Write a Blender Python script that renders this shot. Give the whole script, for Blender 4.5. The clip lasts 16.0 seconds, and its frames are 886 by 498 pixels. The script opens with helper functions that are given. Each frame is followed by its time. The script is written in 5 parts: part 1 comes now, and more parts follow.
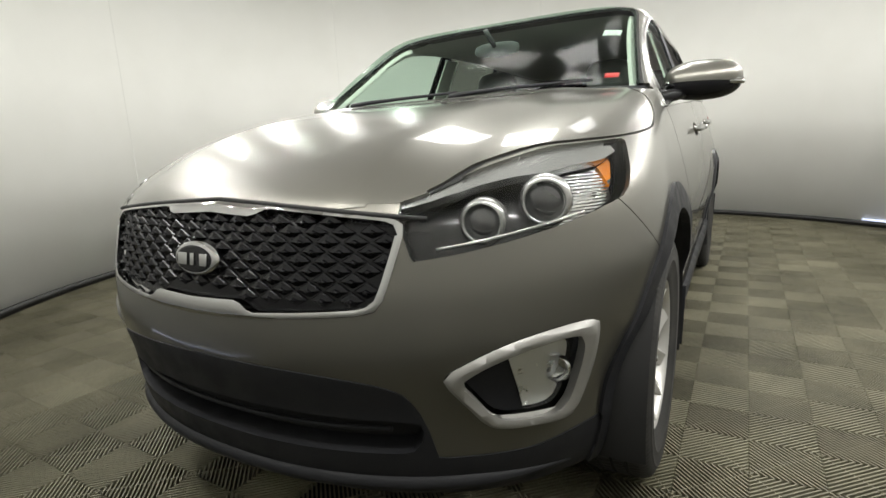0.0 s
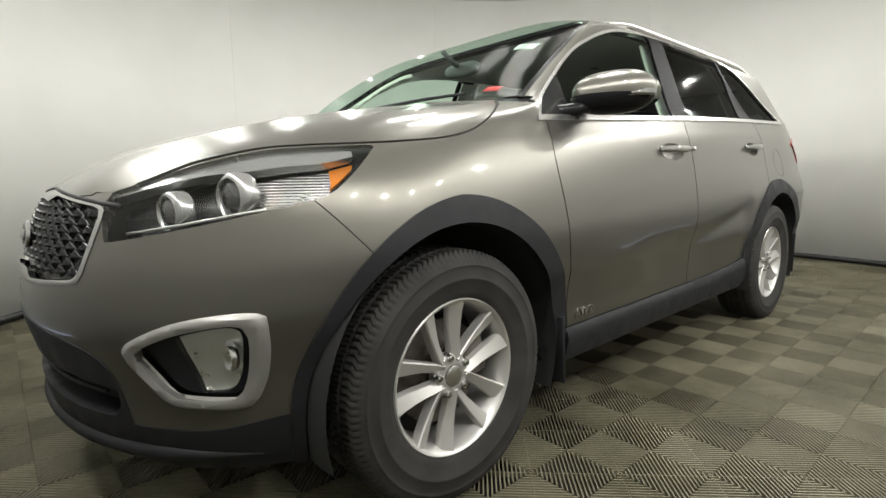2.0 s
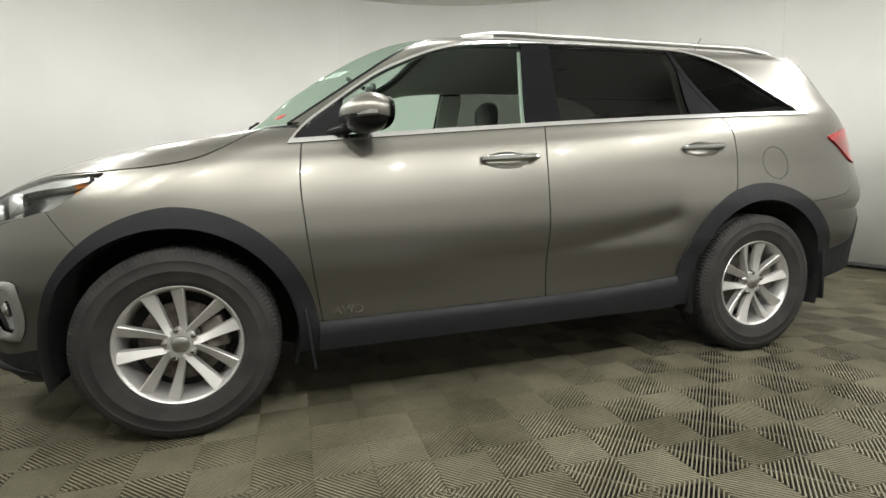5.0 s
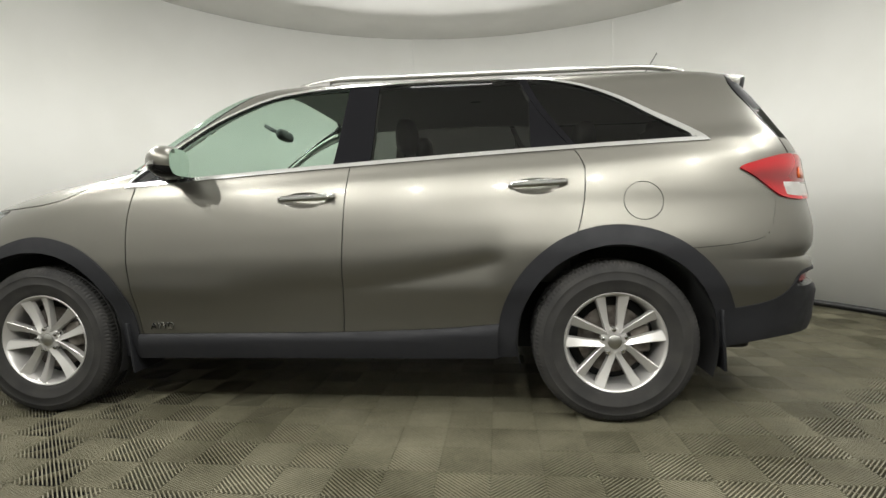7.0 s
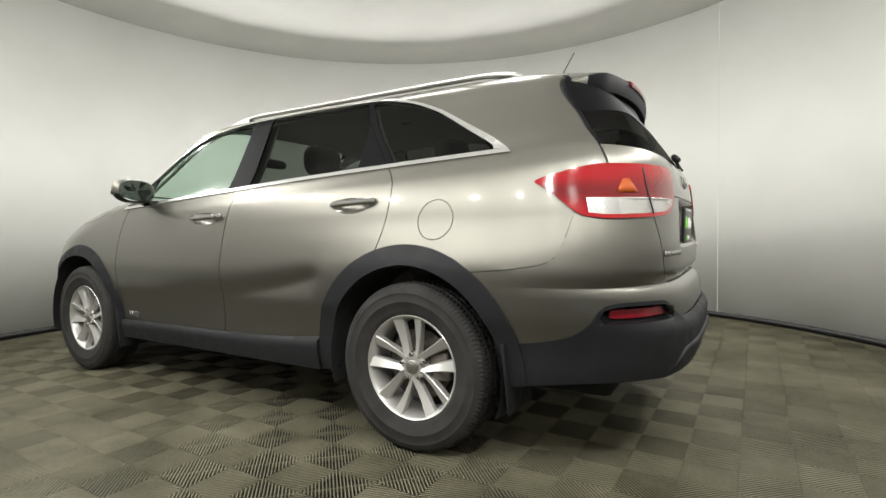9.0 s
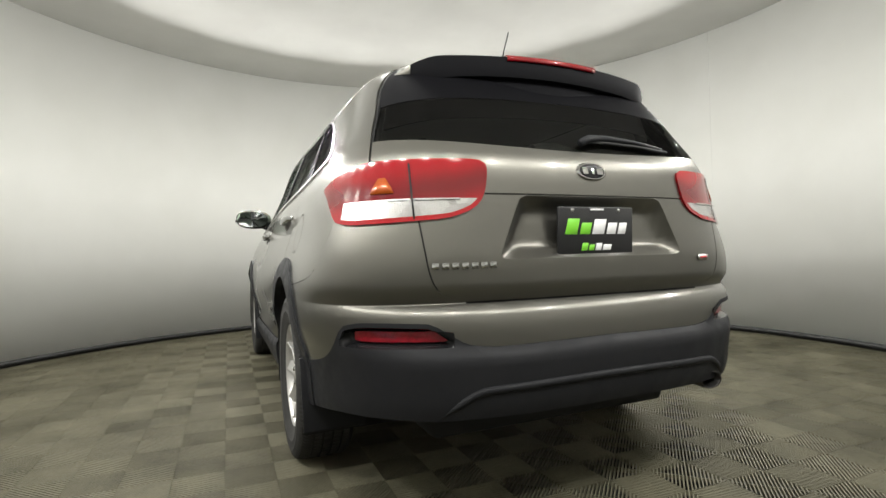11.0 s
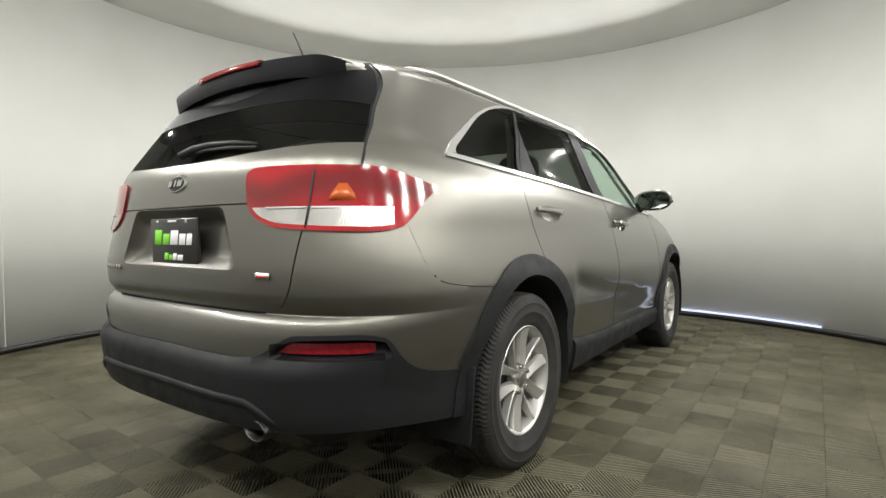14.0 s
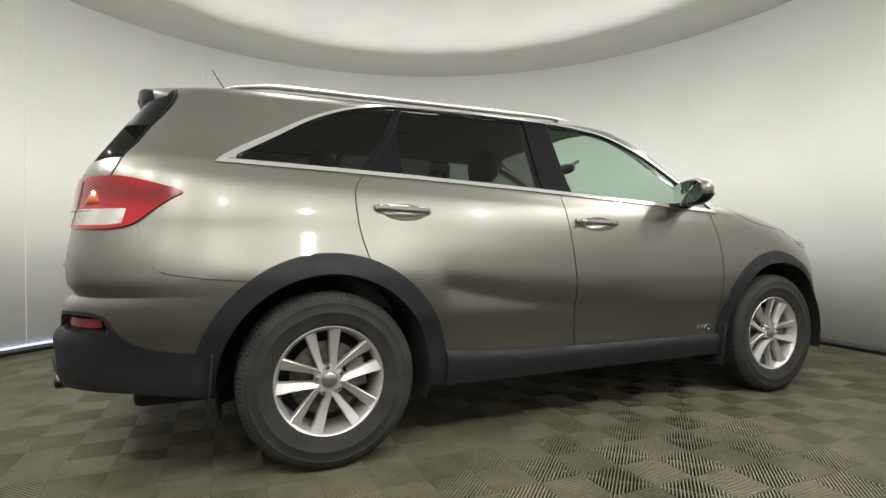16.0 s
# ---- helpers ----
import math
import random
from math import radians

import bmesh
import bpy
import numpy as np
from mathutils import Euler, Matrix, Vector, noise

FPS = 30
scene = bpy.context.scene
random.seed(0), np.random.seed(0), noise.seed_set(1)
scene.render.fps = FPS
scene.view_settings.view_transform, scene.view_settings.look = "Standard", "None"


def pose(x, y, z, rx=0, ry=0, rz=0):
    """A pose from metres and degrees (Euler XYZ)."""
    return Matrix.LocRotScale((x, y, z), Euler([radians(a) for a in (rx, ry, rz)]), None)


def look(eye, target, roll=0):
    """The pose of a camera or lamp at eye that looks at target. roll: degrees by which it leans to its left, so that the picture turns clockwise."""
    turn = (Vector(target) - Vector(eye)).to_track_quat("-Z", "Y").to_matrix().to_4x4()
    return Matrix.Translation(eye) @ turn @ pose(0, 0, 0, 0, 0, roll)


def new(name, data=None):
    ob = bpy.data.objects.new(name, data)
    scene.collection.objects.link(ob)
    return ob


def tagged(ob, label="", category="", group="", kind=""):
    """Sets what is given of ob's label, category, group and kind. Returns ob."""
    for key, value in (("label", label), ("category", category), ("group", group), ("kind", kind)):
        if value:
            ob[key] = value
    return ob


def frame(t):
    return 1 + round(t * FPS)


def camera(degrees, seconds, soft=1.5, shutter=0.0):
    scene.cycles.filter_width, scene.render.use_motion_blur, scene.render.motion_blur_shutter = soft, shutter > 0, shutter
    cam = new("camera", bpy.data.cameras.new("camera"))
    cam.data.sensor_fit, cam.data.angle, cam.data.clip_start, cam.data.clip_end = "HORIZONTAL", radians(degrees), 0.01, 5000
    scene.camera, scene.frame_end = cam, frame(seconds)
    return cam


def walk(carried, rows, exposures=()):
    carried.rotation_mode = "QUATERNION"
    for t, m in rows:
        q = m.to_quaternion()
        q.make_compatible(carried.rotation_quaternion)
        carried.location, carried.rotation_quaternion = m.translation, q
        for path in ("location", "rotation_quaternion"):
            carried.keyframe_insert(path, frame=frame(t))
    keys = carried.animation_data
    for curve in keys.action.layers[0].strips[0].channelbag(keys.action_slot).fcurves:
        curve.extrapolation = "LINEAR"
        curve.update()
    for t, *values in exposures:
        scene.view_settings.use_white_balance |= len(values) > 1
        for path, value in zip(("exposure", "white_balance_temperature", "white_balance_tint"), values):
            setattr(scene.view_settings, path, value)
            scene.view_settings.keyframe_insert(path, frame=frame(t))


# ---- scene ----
cam = camera(81.8, 16.0)

PATH = [
    (0, (-2.984, -1.081, 1.023), (-1.286, -0.103, 0.622), -2.7),
    (0.5, (-2.774, -1.416, 1.012), (-1.2, -0.234, 0.655), -2.9),
    (1, (-2.536, -1.686, 0.977), (-1.124, -0.308, 0.647), -2.1),
    (1.5, (-2.398, -1.853, 0.942), (-1.055, -0.403, 0.64), -1.9),
    (2, (-2.354, -1.925, 0.927), (-1.027, -0.453, 0.658), -0.9),
    (2.5, (-2.253, -2.062, 0.894), (-0.984, -0.535, 0.655), -1.2),
    (3, (-2.118, -2.229, 0.893), (-0.905, -0.651, 0.701), -1.3),
    (3.2, (-2.038, -2.317, 0.873), (-0.865, -0.708, 0.693), -1.6),
    (5.3, (-0.72, -3.078, 0.95), (-0.287, -1.14, 0.71), -1.7),
    (5.5, (-0.537, -3.131, 0.954), (-0.203, -1.171, 0.732), -1.7),
    (6, (-0.103, -3.204, 0.965), (0.071, -1.222, 0.754), -1.4),
    (6.5, (0.355, -3.265, 0.979), (0.357, -1.272, 0.806), -1.3),
    (7, (0.841, -3.23, 0.972), (0.653, -1.244, 0.824), -1.2),
    (7.5, (1.324, -3.149, 0.992), (0.957, -1.188, 0.848), -1.2),
    (8, (1.774, -3.044, 0.984), (1.217, -1.126, 0.882), -1.0),
    (8.5, (2.182, -2.894, 0.964), (1.442, -1.038, 0.877), -0.8),
    (9, (2.632, -2.714, 0.956), (1.611, -0.996, 0.883), -0.7),
    (9.5, (3.073, -2.446, 0.935), (1.819, -0.889, 0.878), -0.5),
    (9.7, (3.226, -2.313, 0.942), (1.904, -0.814, 0.88), -0.5),
    (11.8, (3.95, -0.323, 0.867), (1.953, -0.217, 0.861), -1.1),
    (12, (3.967, -0.083, 0.92), (1.968, -0.156, 0.877), -1.0),
    (12.5, (3.923, 0.451, 0.97), (1.958, 0.086, 0.906), -0.8),
    (13, (3.81, 0.931, 0.968), (1.921, 0.277, 0.932), -0.6),
    (13.5, (3.605, 1.434, 0.986), (1.835, 0.504, 0.931), -0.7),
    (14, (3.337, 1.876, 0.986), (1.707, 0.718, 0.925), -0.3),
    (14.5, (3.029, 2.232, 0.98), (1.587, 0.847, 0.923), -0.3),
    (15, (2.66, 2.625, 0.972), (1.445, 1.037, 0.911), 0.0),
    (15.5, (2.237, 2.874, 0.933), (1.229, 1.147, 0.898), -0.5),
    (16, (1.799, 3.043, 0.919), (1.005, 1.207, 0.912), -0.3),
]
walk(cam, [(t, look(eye, target, roll)) for t, eye, target, roll in PATH],
     [(0, .12), (3, .06), (9.7, .10), (12, .10), (16, .10)])

# ---- light ----
world = bpy.data.worlds.new("world")
scene.world = world
world.use_nodes = True
world.node_tree.nodes["Background"].inputs[0].default_value = (.9, .95, 1, 1)
world.node_tree.nodes["Background"].inputs[1].default_value = .02
scene.view_settings.exposure = .06

ROOM = Vector((.56, .02, 0))
ROOM_R = 3.86
CEILING_Z = 3.295


def lamp_ring(count, radius, drop, size, watts, aim, spread, uneven=0.0):
    """A ring of unseen lamps under the ceiling; aim is (outward, down)."""
    for i in range(count):
        a = 2 * math.pi * (i + .5) / count
        data = bpy.data.lights.new("ceiling_lamp", "AREA")
        data.shape, data.size, data.size_y = "RECTANGLE", size[0], size[1]
        data.spread = radians(spread)
        data.energy, data.color = watts * (1 + uneven * math.cos(a - radians(215))), (1, .992, .952)
        ob = new("ceiling_lamp", data)
        out = Vector((math.cos(a), math.sin(a), 0))
        eye = ROOM + out * radius + Vector((0, 0, CEILING_Z - drop))
        ob.matrix_world = look(eye, eye + out * aim[0] - Vector((0, 0, aim[1])))


lamp_ring(6, .9, .30, (.62, .50), 7.3, (.42, .91), 122, .20)        # unseen panels, added to wash the round wall evenly
lamp_ring(24, 3.6, .48, (.055, .03), 12.6, (-.88, .47), 140, .15)     # small lamps along the rim, turned to the car


# ---- materials ----
def material(name, base=(.5, .5, .5), rough=.5, metal=0.0, coat=0.0, **extra):
    m = bpy.data.materials.new(name)
    m.use_nodes = True
    b = m.node_tree.nodes["Principled BSDF"]
    b.inputs["Base Color"].default_value = (*base, 1)
    b.inputs["Roughness"].default_value = rough
    b.inputs["Metallic"].default_value = metal
    b.inputs["Coat Weight"].default_value = coat
    b.inputs["Coat Roughness"].default_value = .05
    for key, value in extra.items():
        b.inputs[key.replace("_", " ")].default_value = value
    return m


def link(m, a, out, b, inp):
    m.node_tree.links.new(a.outputs[out], b.inputs[inp])


def node(m, kind, **values):
    n = m.node_tree.nodes.new(kind)
    for key, value in values.items():
        n.inputs[key.replace("_", " ")].default_value = value
    return n


def speckle(m, scale, low, high, where="Object", detail=4.0, target="Base Color", spread=(.35, .65)):
    """Noise between two values into one of the shader's inputs."""
    shader = m.node_tree.nodes["Principled BSDF"]
    tc = node(m, "ShaderNodeTexCoord")
    tex = node(m, "ShaderNodeTexNoise", Scale=scale, Detail=detail)
    ramp = node(m, "ShaderNodeValToRGB")
    ramp.color_ramp.elements[0].position, ramp.color_ramp.elements[1].position = spread
    ramp.color_ramp.elements[0].color = (*low, 1) if not isinstance(low, float) else (low, low, low, 1)
    ramp.color_ramp.elements[1].color = (*high, 1) if not isinstance(high, float) else (high, high, high, 1)
    link(m, tc, where, tex, "Vector")
    link(m, tex, "Fac", ramp, "Fac")
    link(m, ramp, "Color", shader, target)
    return m


def relief(m, scale, strength, distance=.002, where="Object", detail=3.0):
    shader = m.node_tree.nodes["Principled BSDF"]
    tc = node(m, "ShaderNodeTexCoord")
    tex = node(m, "ShaderNodeTexNoise", Scale=scale, Detail=detail)
    bump = node(m, "ShaderNodeBump", Strength=strength, Distance=distance)
    link(m, tc, where, tex, "Vector")
    link(m, tex, "Fac", bump, "Height")
    link(m, bump, "Normal", shader, "Normal")
    return m


PAINT = material("taupe_metallic_paint", (.148, .143, .125), .33, .84, .8)
PAINT.node_tree.nodes["Principled BSDF"].inputs["Coat Roughness"].default_value = .04
relief(PAINT, 2600, .10, .0004, detail=1.0)
CLADDING = relief(speckle(material("black_plastic", (.016, .0164, .0185), .50, Specular_IOR_Level=.22), 14, .46, .64, target="Roughness"), 900, .25, .0006)
GLOSS_BLACK = material("gloss_black", (.010, .010, .011), .22, Specular_IOR_Level=.22)
GRILLE_BLACK = material("grille_black", (.005, .005, .006), .27, Specular_IOR_Level=.30)
RUBBER = material("dark_seal", (.012, .012, .012), .7)
CHROME = material("chrome", (.54, .54, .54), .04, 1.0)
SATIN = material("satin_chrome", (.58, .575, .56), .28, 1.0)
TYRE = relief(speckle(material("tyre_rubber", (.035, .034, .033), .78), 9, (.014, .0136, .013), (.029, .0275, .025)), 500, .2, .0006)
ALLOY = speckle(material("silver_alloy", (.56, .55, .53), .36, .62, .3), 12, .34, .42, target="Roughness")
BRAKE = speckle(material("brake_iron", (.16, .14, .125), .55, .8), 25, (.10, .085, .075), (.22, .20, .18))
BRIGHT = material("bright_trim", (.64, .64, .63), .24, .95)
MATT_BLACK = material("matt_black", (.004, .004, .005), .55, Specular_IOR_Level=.05)
SILVER = speckle(material("silver_paint", (.32, .315, .30), .40, .55, .2), 40, .36, .48, target="Roughness")
STEEL = speckle(material("sooty_steel", (.10, .095, .09), .38, .9), 20, (.05, .048, .045), (.13, .125, .12))
DARK = material("underbody", (.012, .012, .012), .85)


def glass(name, tint, rough=0.0, shine_edge=.35, shine_face=.035):
    m = bpy.data.materials.new(name)
    m.use_nodes = True
    t = m.node_tree
    t.nodes.clear()
    out = t.nodes.new("ShaderNodeOutputMaterial")
    mix = t.nodes.new("ShaderNodeMixShader")
    clear = t.nodes.new("ShaderNodeBsdfTransparent")
    clear.inputs[0].default_value = (*tint, 1)
    shine = t.nodes.new("ShaderNodeBsdfGlossy")
    shine.inputs["Roughness"].default_value = rough
    edge = t.nodes.new("ShaderNodeLayerWeight")
    edge.inputs[0].default_value = .5
    power = t.nodes.new("ShaderNodeMath")
    power.operation = "POWER"
    power.inputs[1].default_value = 4.5
    gain = t.nodes.new("ShaderNodeMath")
    gain.operation = "MULTIPLY_ADD"
    gain.inputs[1].default_value, gain.inputs[2].default_value = shine_edge, shine_face
    t.links.new(edge.outputs["Facing"], power.inputs[0])
    t.links.new(power.outputs[0], gain.inputs[0])
    t.links.new(gain.outputs[0], mix.inputs[0])
    t.links.new(clear.outputs[0], mix.inputs[1])
    t.links.new(shine.outputs[0], mix.inputs[2])
    t.links.new(mix.outputs[0], out.inputs[0])
    return m


GLASS = glass("clear_green_glass", (.70, .80, .74), .12, .10, .012)
PRIVACY = glass("dark_privacy_glass", (.15, .155, .145), .05, .06, .030)
LENS = glass("clear_lens", (.93, .94, .94))


# ---- mesh helpers ----
def shade(me, smooth=True):
    me.polygons.foreach_set("use_smooth", [smooth] * len(me.polygons))
    me.update()


def part(name, bm, mat, parent, label="", smooth=True, sharp=None):
    """One mesh object from a bmesh, under a thing or a part."""
    me = bpy.data.meshes.new(name)
    if sharp is not None:
        lim = radians(sharp)
        for e in bm.edges:
            if len(e.link_faces) == 2 and e.calc_face_angle(0) > lim:
                e.smooth = False
    bm.to_mesh(me)
    bm.free()
    me.materials.append(mat)
    shade(me, smooth)
    ob = new(name, me)
    if parent is not None:
        ob.parent = parent
    if label:
        ob["label"] = label
    return ob


def thing(name, label, category, group="", kind=""):
    ob = new(name)
    ob.empty_display_size = .1
    return tagged(ob, label, category, group, kind)


def quad_strip(bm, rows, closed=False):
    """Faces between rows of points."""
    vs = [[bm.verts.new(p) for p in r] for r in rows]
    n = len(rows[0])
    for a, b in zip(vs, vs[1:]):
        for i in range(n if closed else n - 1):
            j = (i + 1) % n
            bm.faces.new((a[i], a[j], b[j], b[i]))
    return vs


def box(bm, lo, hi, m=None, bevel=0.0, seg=2):
    made = bmesh.ops.create_cube(bm, size=1)["verts"]
    c = (Vector(lo) + Vector(hi)) / 2
    s = Vector(hi) - Vector(lo)
    for v in made:
        v.co = Vector((v.co.x * s.x, v.co.y * s.y, v.co.z * s.z)) + c
    if bevel:
        edges = list({e for v in made for e in v.link_edges})
        r = bmesh.ops.bevel(bm, geom=edges, offset=bevel, segments=seg, affect="EDGES", profile=.5)
        made = list({v for f in r["faces"] for v in f.verts} | {v for v in made if v.is_valid})
    if m is not None:
        bmesh.ops.transform(bm, matrix=m, verts=made)
    return made


def lathe(bm, profile, n=48, axis="y", close=False):
    """Turn (radius, offset) pairs round an axis through the origin."""
    rows = []
    for r, o in profile:
        row = []
        for i in range(n):
            a = 2 * math.pi * i / n
            c, s = r * math.cos(a), r * math.sin(a)
            row.append((c, o, s) if axis == "y" else (c, s, o) if axis == "z" else (o, c, s))
        rows.append(row)
    if close:
        rows.append(rows[0])
    quad_strip(bm, rows, True)
    if close:
        bmesh.ops.remove_doubles(bm, verts=bm.verts[:], dist=1e-6)


def tube(bm, path, radius, n=10, caps=True):
    """A round bar along a path; radius may be a list."""
    rows = []
    path = [Vector(p) for p in path]
    for i, p in enumerate(path):
        d = (path[min(i + 1, len(path) - 1)] - path[max(i - 1, 0)]).normalized()
        u = d.cross(Vector((0, 0, 1)))
        if u.length < 1e-3:
            u = d.cross(Vector((0, 1, 0)))
        u.normalize()
        v = d.cross(u)
        r = radius[i] if isinstance(radius, (list, tuple)) else radius
        rows.append([p + (u * math.cos(2 * math.pi * k / n) + v * math.sin(2 * math.pi * k / n)) * r for k in range(n)])
    vs = quad_strip(bm, rows, True)
    if caps:
        bm.faces.new(list(reversed(vs[0])))
        bm.faces.new(vs[-1])
    return vs


def fix(bm):
    bmesh.ops.recalc_face_normals(bm, faces=bm.faces[:])
    return bm

# ---- car body surface: plan outlines stacked by height ----
# front axle at x -1.39, rear axle at x 1.39, left side at negative y
def curve(table):
    """A smooth interpolant without overshoot through (z, value) pairs."""
    xs = np.array([a for a, _ in table], float)
    ys = np.array([b for _, b in table], float)
    h = np.diff(xs)
    d = np.diff(ys) / h
    m = np.zeros_like(ys)
    m[0], m[-1] = d[0], d[-1]
    for i in range(1, len(xs) - 1):
        if d[i - 1] * d[i] > 0:
            w1, w2 = 2 * h[i] + h[i - 1], h[i] + 2 * h[i - 1]
            m[i] = (w1 + w2) / (w1 / d[i - 1] + w2 / d[i])

    def at(q):
        q = np.clip(np.asarray(q, float), xs[0], xs[-1])
        i = np.clip(np.searchsorted(xs, q) - 1, 0, len(h) - 1)
        s = (q - xs[i]) / h[i]
        return ((1 + 2 * s) * (1 - s) ** 2 * ys[i] + s * (1 - s) ** 2 * h[i] * m[i]
                + s * s * (3 - 2 * s) * ys[i + 1] + s * s * (s - 1) * h[i] * m[i + 1])
    return at


nose_x = curve([(.19, -2.14), (.25, -2.22), (.32, -2.25), (.45, -2.265), (.58, -2.29), (.70, -2.28), (.80, -2.255),
                (.87, -2.225), (.915, -2.18), (.96, -2.105), (1.02, -1.975), (1.07, -1.82), (1.12, -1.60), (1.155, -1.38),
                (1.19, -1.15), (1.22, -1.10), (1.337, -.96), (1.443, -.80), (1.55, -.60), (1.61, -.44), (1.645, -.20),
                (1.665, .25), (1.675, .75)])
tail_x = curve([(.19, 2.20), (.27, 2.30), (.36, 2.39), (.45, 2.425), (.58, 2.432), (.66, 2.428), (.695, 2.420), (.72, 2.408), (.742, 2.376),
                (.78, 2.400), (.85, 2.401), (.95, 2.393), (1.05, 2.384), (1.12, 2.377), (1.17, 2.368), (1.21, 2.355), (1.25, 2.332), (1.28, 2.312),
                (1.45, 2.195), (1.56, 2.11), (1.61, 2.05), (1.64, 1.92), (1.658, 1.62), (1.67, 1.15), (1.675, .75)])
half_w = curve([(.19, .83), (.25, .875), (.31, .898), (.40, .912), (.47, .914), (.55, .926), (.63, .943), (.74, .944), (.86, .931),
                (.97, .911), (1.05, .892), (1.11, .874), (1.15, .858), (1.19, .842), (1.25, .808), (1.35, .765),
                (1.45, .726), (1.53, .694), (1.585, .672), (1.62, .636), (1.645, .54), (1.662, .39), (1.671, .21), (1.675, 0)])
nose_c = curve([(.19, -1.55), (.75, -1.52), (.9, -1.42), (1.0, -1.25), (1.08, -1.05), (1.14, -.88), (1.19, -.74), (1.3, -.50),
                (1.45, -.20), (1.57, .08), (1.63, .34), (1.675, .75)])
tail_c = curve([(.19, 1.5), (.9, 1.5), (1.1, 1.4), (1.3, 1.3), (1.5, 1.15), (1.63, .95), (1.675, .75)])
nose_p = curve([(.19, 2.1), (.75, 2.1), (.98, 2.4), (1.12, 2.9), (1.22, 3.5), (1.4, 4.0), (1.58, 5.0), (1.63, 4.5), (1.675, 2.2)])
nose_q = curve([(.19, 2.2), (.75, 2.2), (.98, 2.75), (1.12, 3.6), (1.22, 4.3), (1.4, 4.8), (1.58, 6.0), (1.63, 5.0), (1.675, 2.2)])
tail_p = curve([(.19, 4.3), (.6, 4.3), (.9, 5.0), (1.1, 4.8), (1.28, 5.5), (1.5, 6.5), (1.6, 7), (1.64, 6), (1.675, 2.2)])
tail_q = curve([(.19, 3.1), (.6, 3.2), (.9, 4.0), (1.1, 3.8), (1.28, 4.6), (1.5, 5.5), (1.6, 6), (1.64, 5), (1.675, 2.2)])
taper_z = curve([(.80, 0), (1.02, 1), (1.35, 1), (1.62, .25)])
belt_fade = curve([(.70, 0), (1.05, 1), (1.35, 1), (1.62, 0)])


def width_at(x, z):
    """Half width of the body side before the ends round off."""
    shift = .055 * (np.clip(x, -1.2, 2.0) - .2) * belt_fade(z)
    flare = .012 * np.exp(-((x - 1.39) / .55) ** 2) + .010 * np.exp(-((x + 1.39) / .5) ** 2)
    crease = .615 + .14 * np.clip((x - .05) / .85, 0, 1) ** 1.5
    reach = np.where(z > crease, .048, .125)
    fade = np.clip((x + .55) / .60, 0, 1) * np.clip((.93 - x) / .12, 0, 1)
    tuck = .025 * np.exp(-np.abs((z - crease) / reach) ** 1.15) * fade * fade * (3 - 2 * fade)
    t = np.clip((x - .1) / 1.6, 0, 1)
    taper = .034 * t * t * (3 - 2 * t) * taper_z(z)
    return half_w(z - shift) - taper + flare * np.exp(-((z - .75) / .3) ** 2) - tuck


def ring(z, n_front, n_side, n_rear):
    """Points of the left half outline at height z, nose to tail."""
    t = np.linspace(0, np.pi / 2, 240)
    c, s = np.cos(t), np.sin(t)
    xf, xr, cf, cr = nose_x(z), tail_x(z), nose_c(z), tail_c(z)
    fx = cf - (cf - xf) * c ** (2 / nose_p(z))
    fy = width_at(fx, z) * s ** (2 / nose_q(z))
    rx = cr + (xr - cr) * c[::-1] ** (2 / tail_p(z))
    ry = width_at(rx, z) * s[::-1] ** (2 / tail_q(z))
    sx = np.linspace(cf, cr, 120)
    sy = width_at(sx, z)
    out = []
    for x, y, n in ((fx, fy, n_front), (sx, sy, n_side), (rx, ry, n_rear)):
        d = np.concatenate(([0], np.cumsum(np.hypot(np.diff(x), np.diff(y)) + 1e-9)))
        k = np.linspace(0, d[-1], n + 1)
        pts = np.stack([np.interp(k, d, x), -np.interp(k, d, y), np.full(n + 1, float(z))], 1)
        out.append(pts if not out else pts[1:])
    return np.concatenate(out)


def body_grid(levels=130, n_front=72, n_side=130, n_rear=64):
    z = np.linspace(.19, 1.6745, 3000)
    step = np.sqrt(np.gradient(z) ** 2 + (.45 * np.gradient(nose_x(z))) ** 2 + (.3 * np.gradient(tail_x(z))) ** 2 + np.gradient(half_w(z)) ** 2)
    d = np.cumsum(step)
    zs = np.interp(np.linspace(d[0], d[-1], levels), d, z)
    return np.stack([ring(q, n_front, n_side, n_rear) for q in zs])

# ---- room ----
WALL = relief(speckle(material("white_wall_skin", (.80, .80, .765), .55), 1.3, (.775, .775, .74), (.815, .815, .785), detail=3), 60, .04, .001)
CEIL = speckle(material("ceiling_fabric", (.68, .675, .65), .9), 2.0, (.655, .65, .625), (.70, .695, .67))
BASE = material("black_baseboard", (.014, .014, .014), .45)
SEAM = material("wall_joint", (.74, .74, .71), .55)
# emission stands in for daylight leaking in under the wall
LEAK_GLOW = material("daylight_slit", (.8, .85, 1), .5, Emission_Color=(.62, .70, 1, 1), Emission_Strength=.85)
FLOOR_UNDER = material("floor_under", (.008, .008, .007), .9)


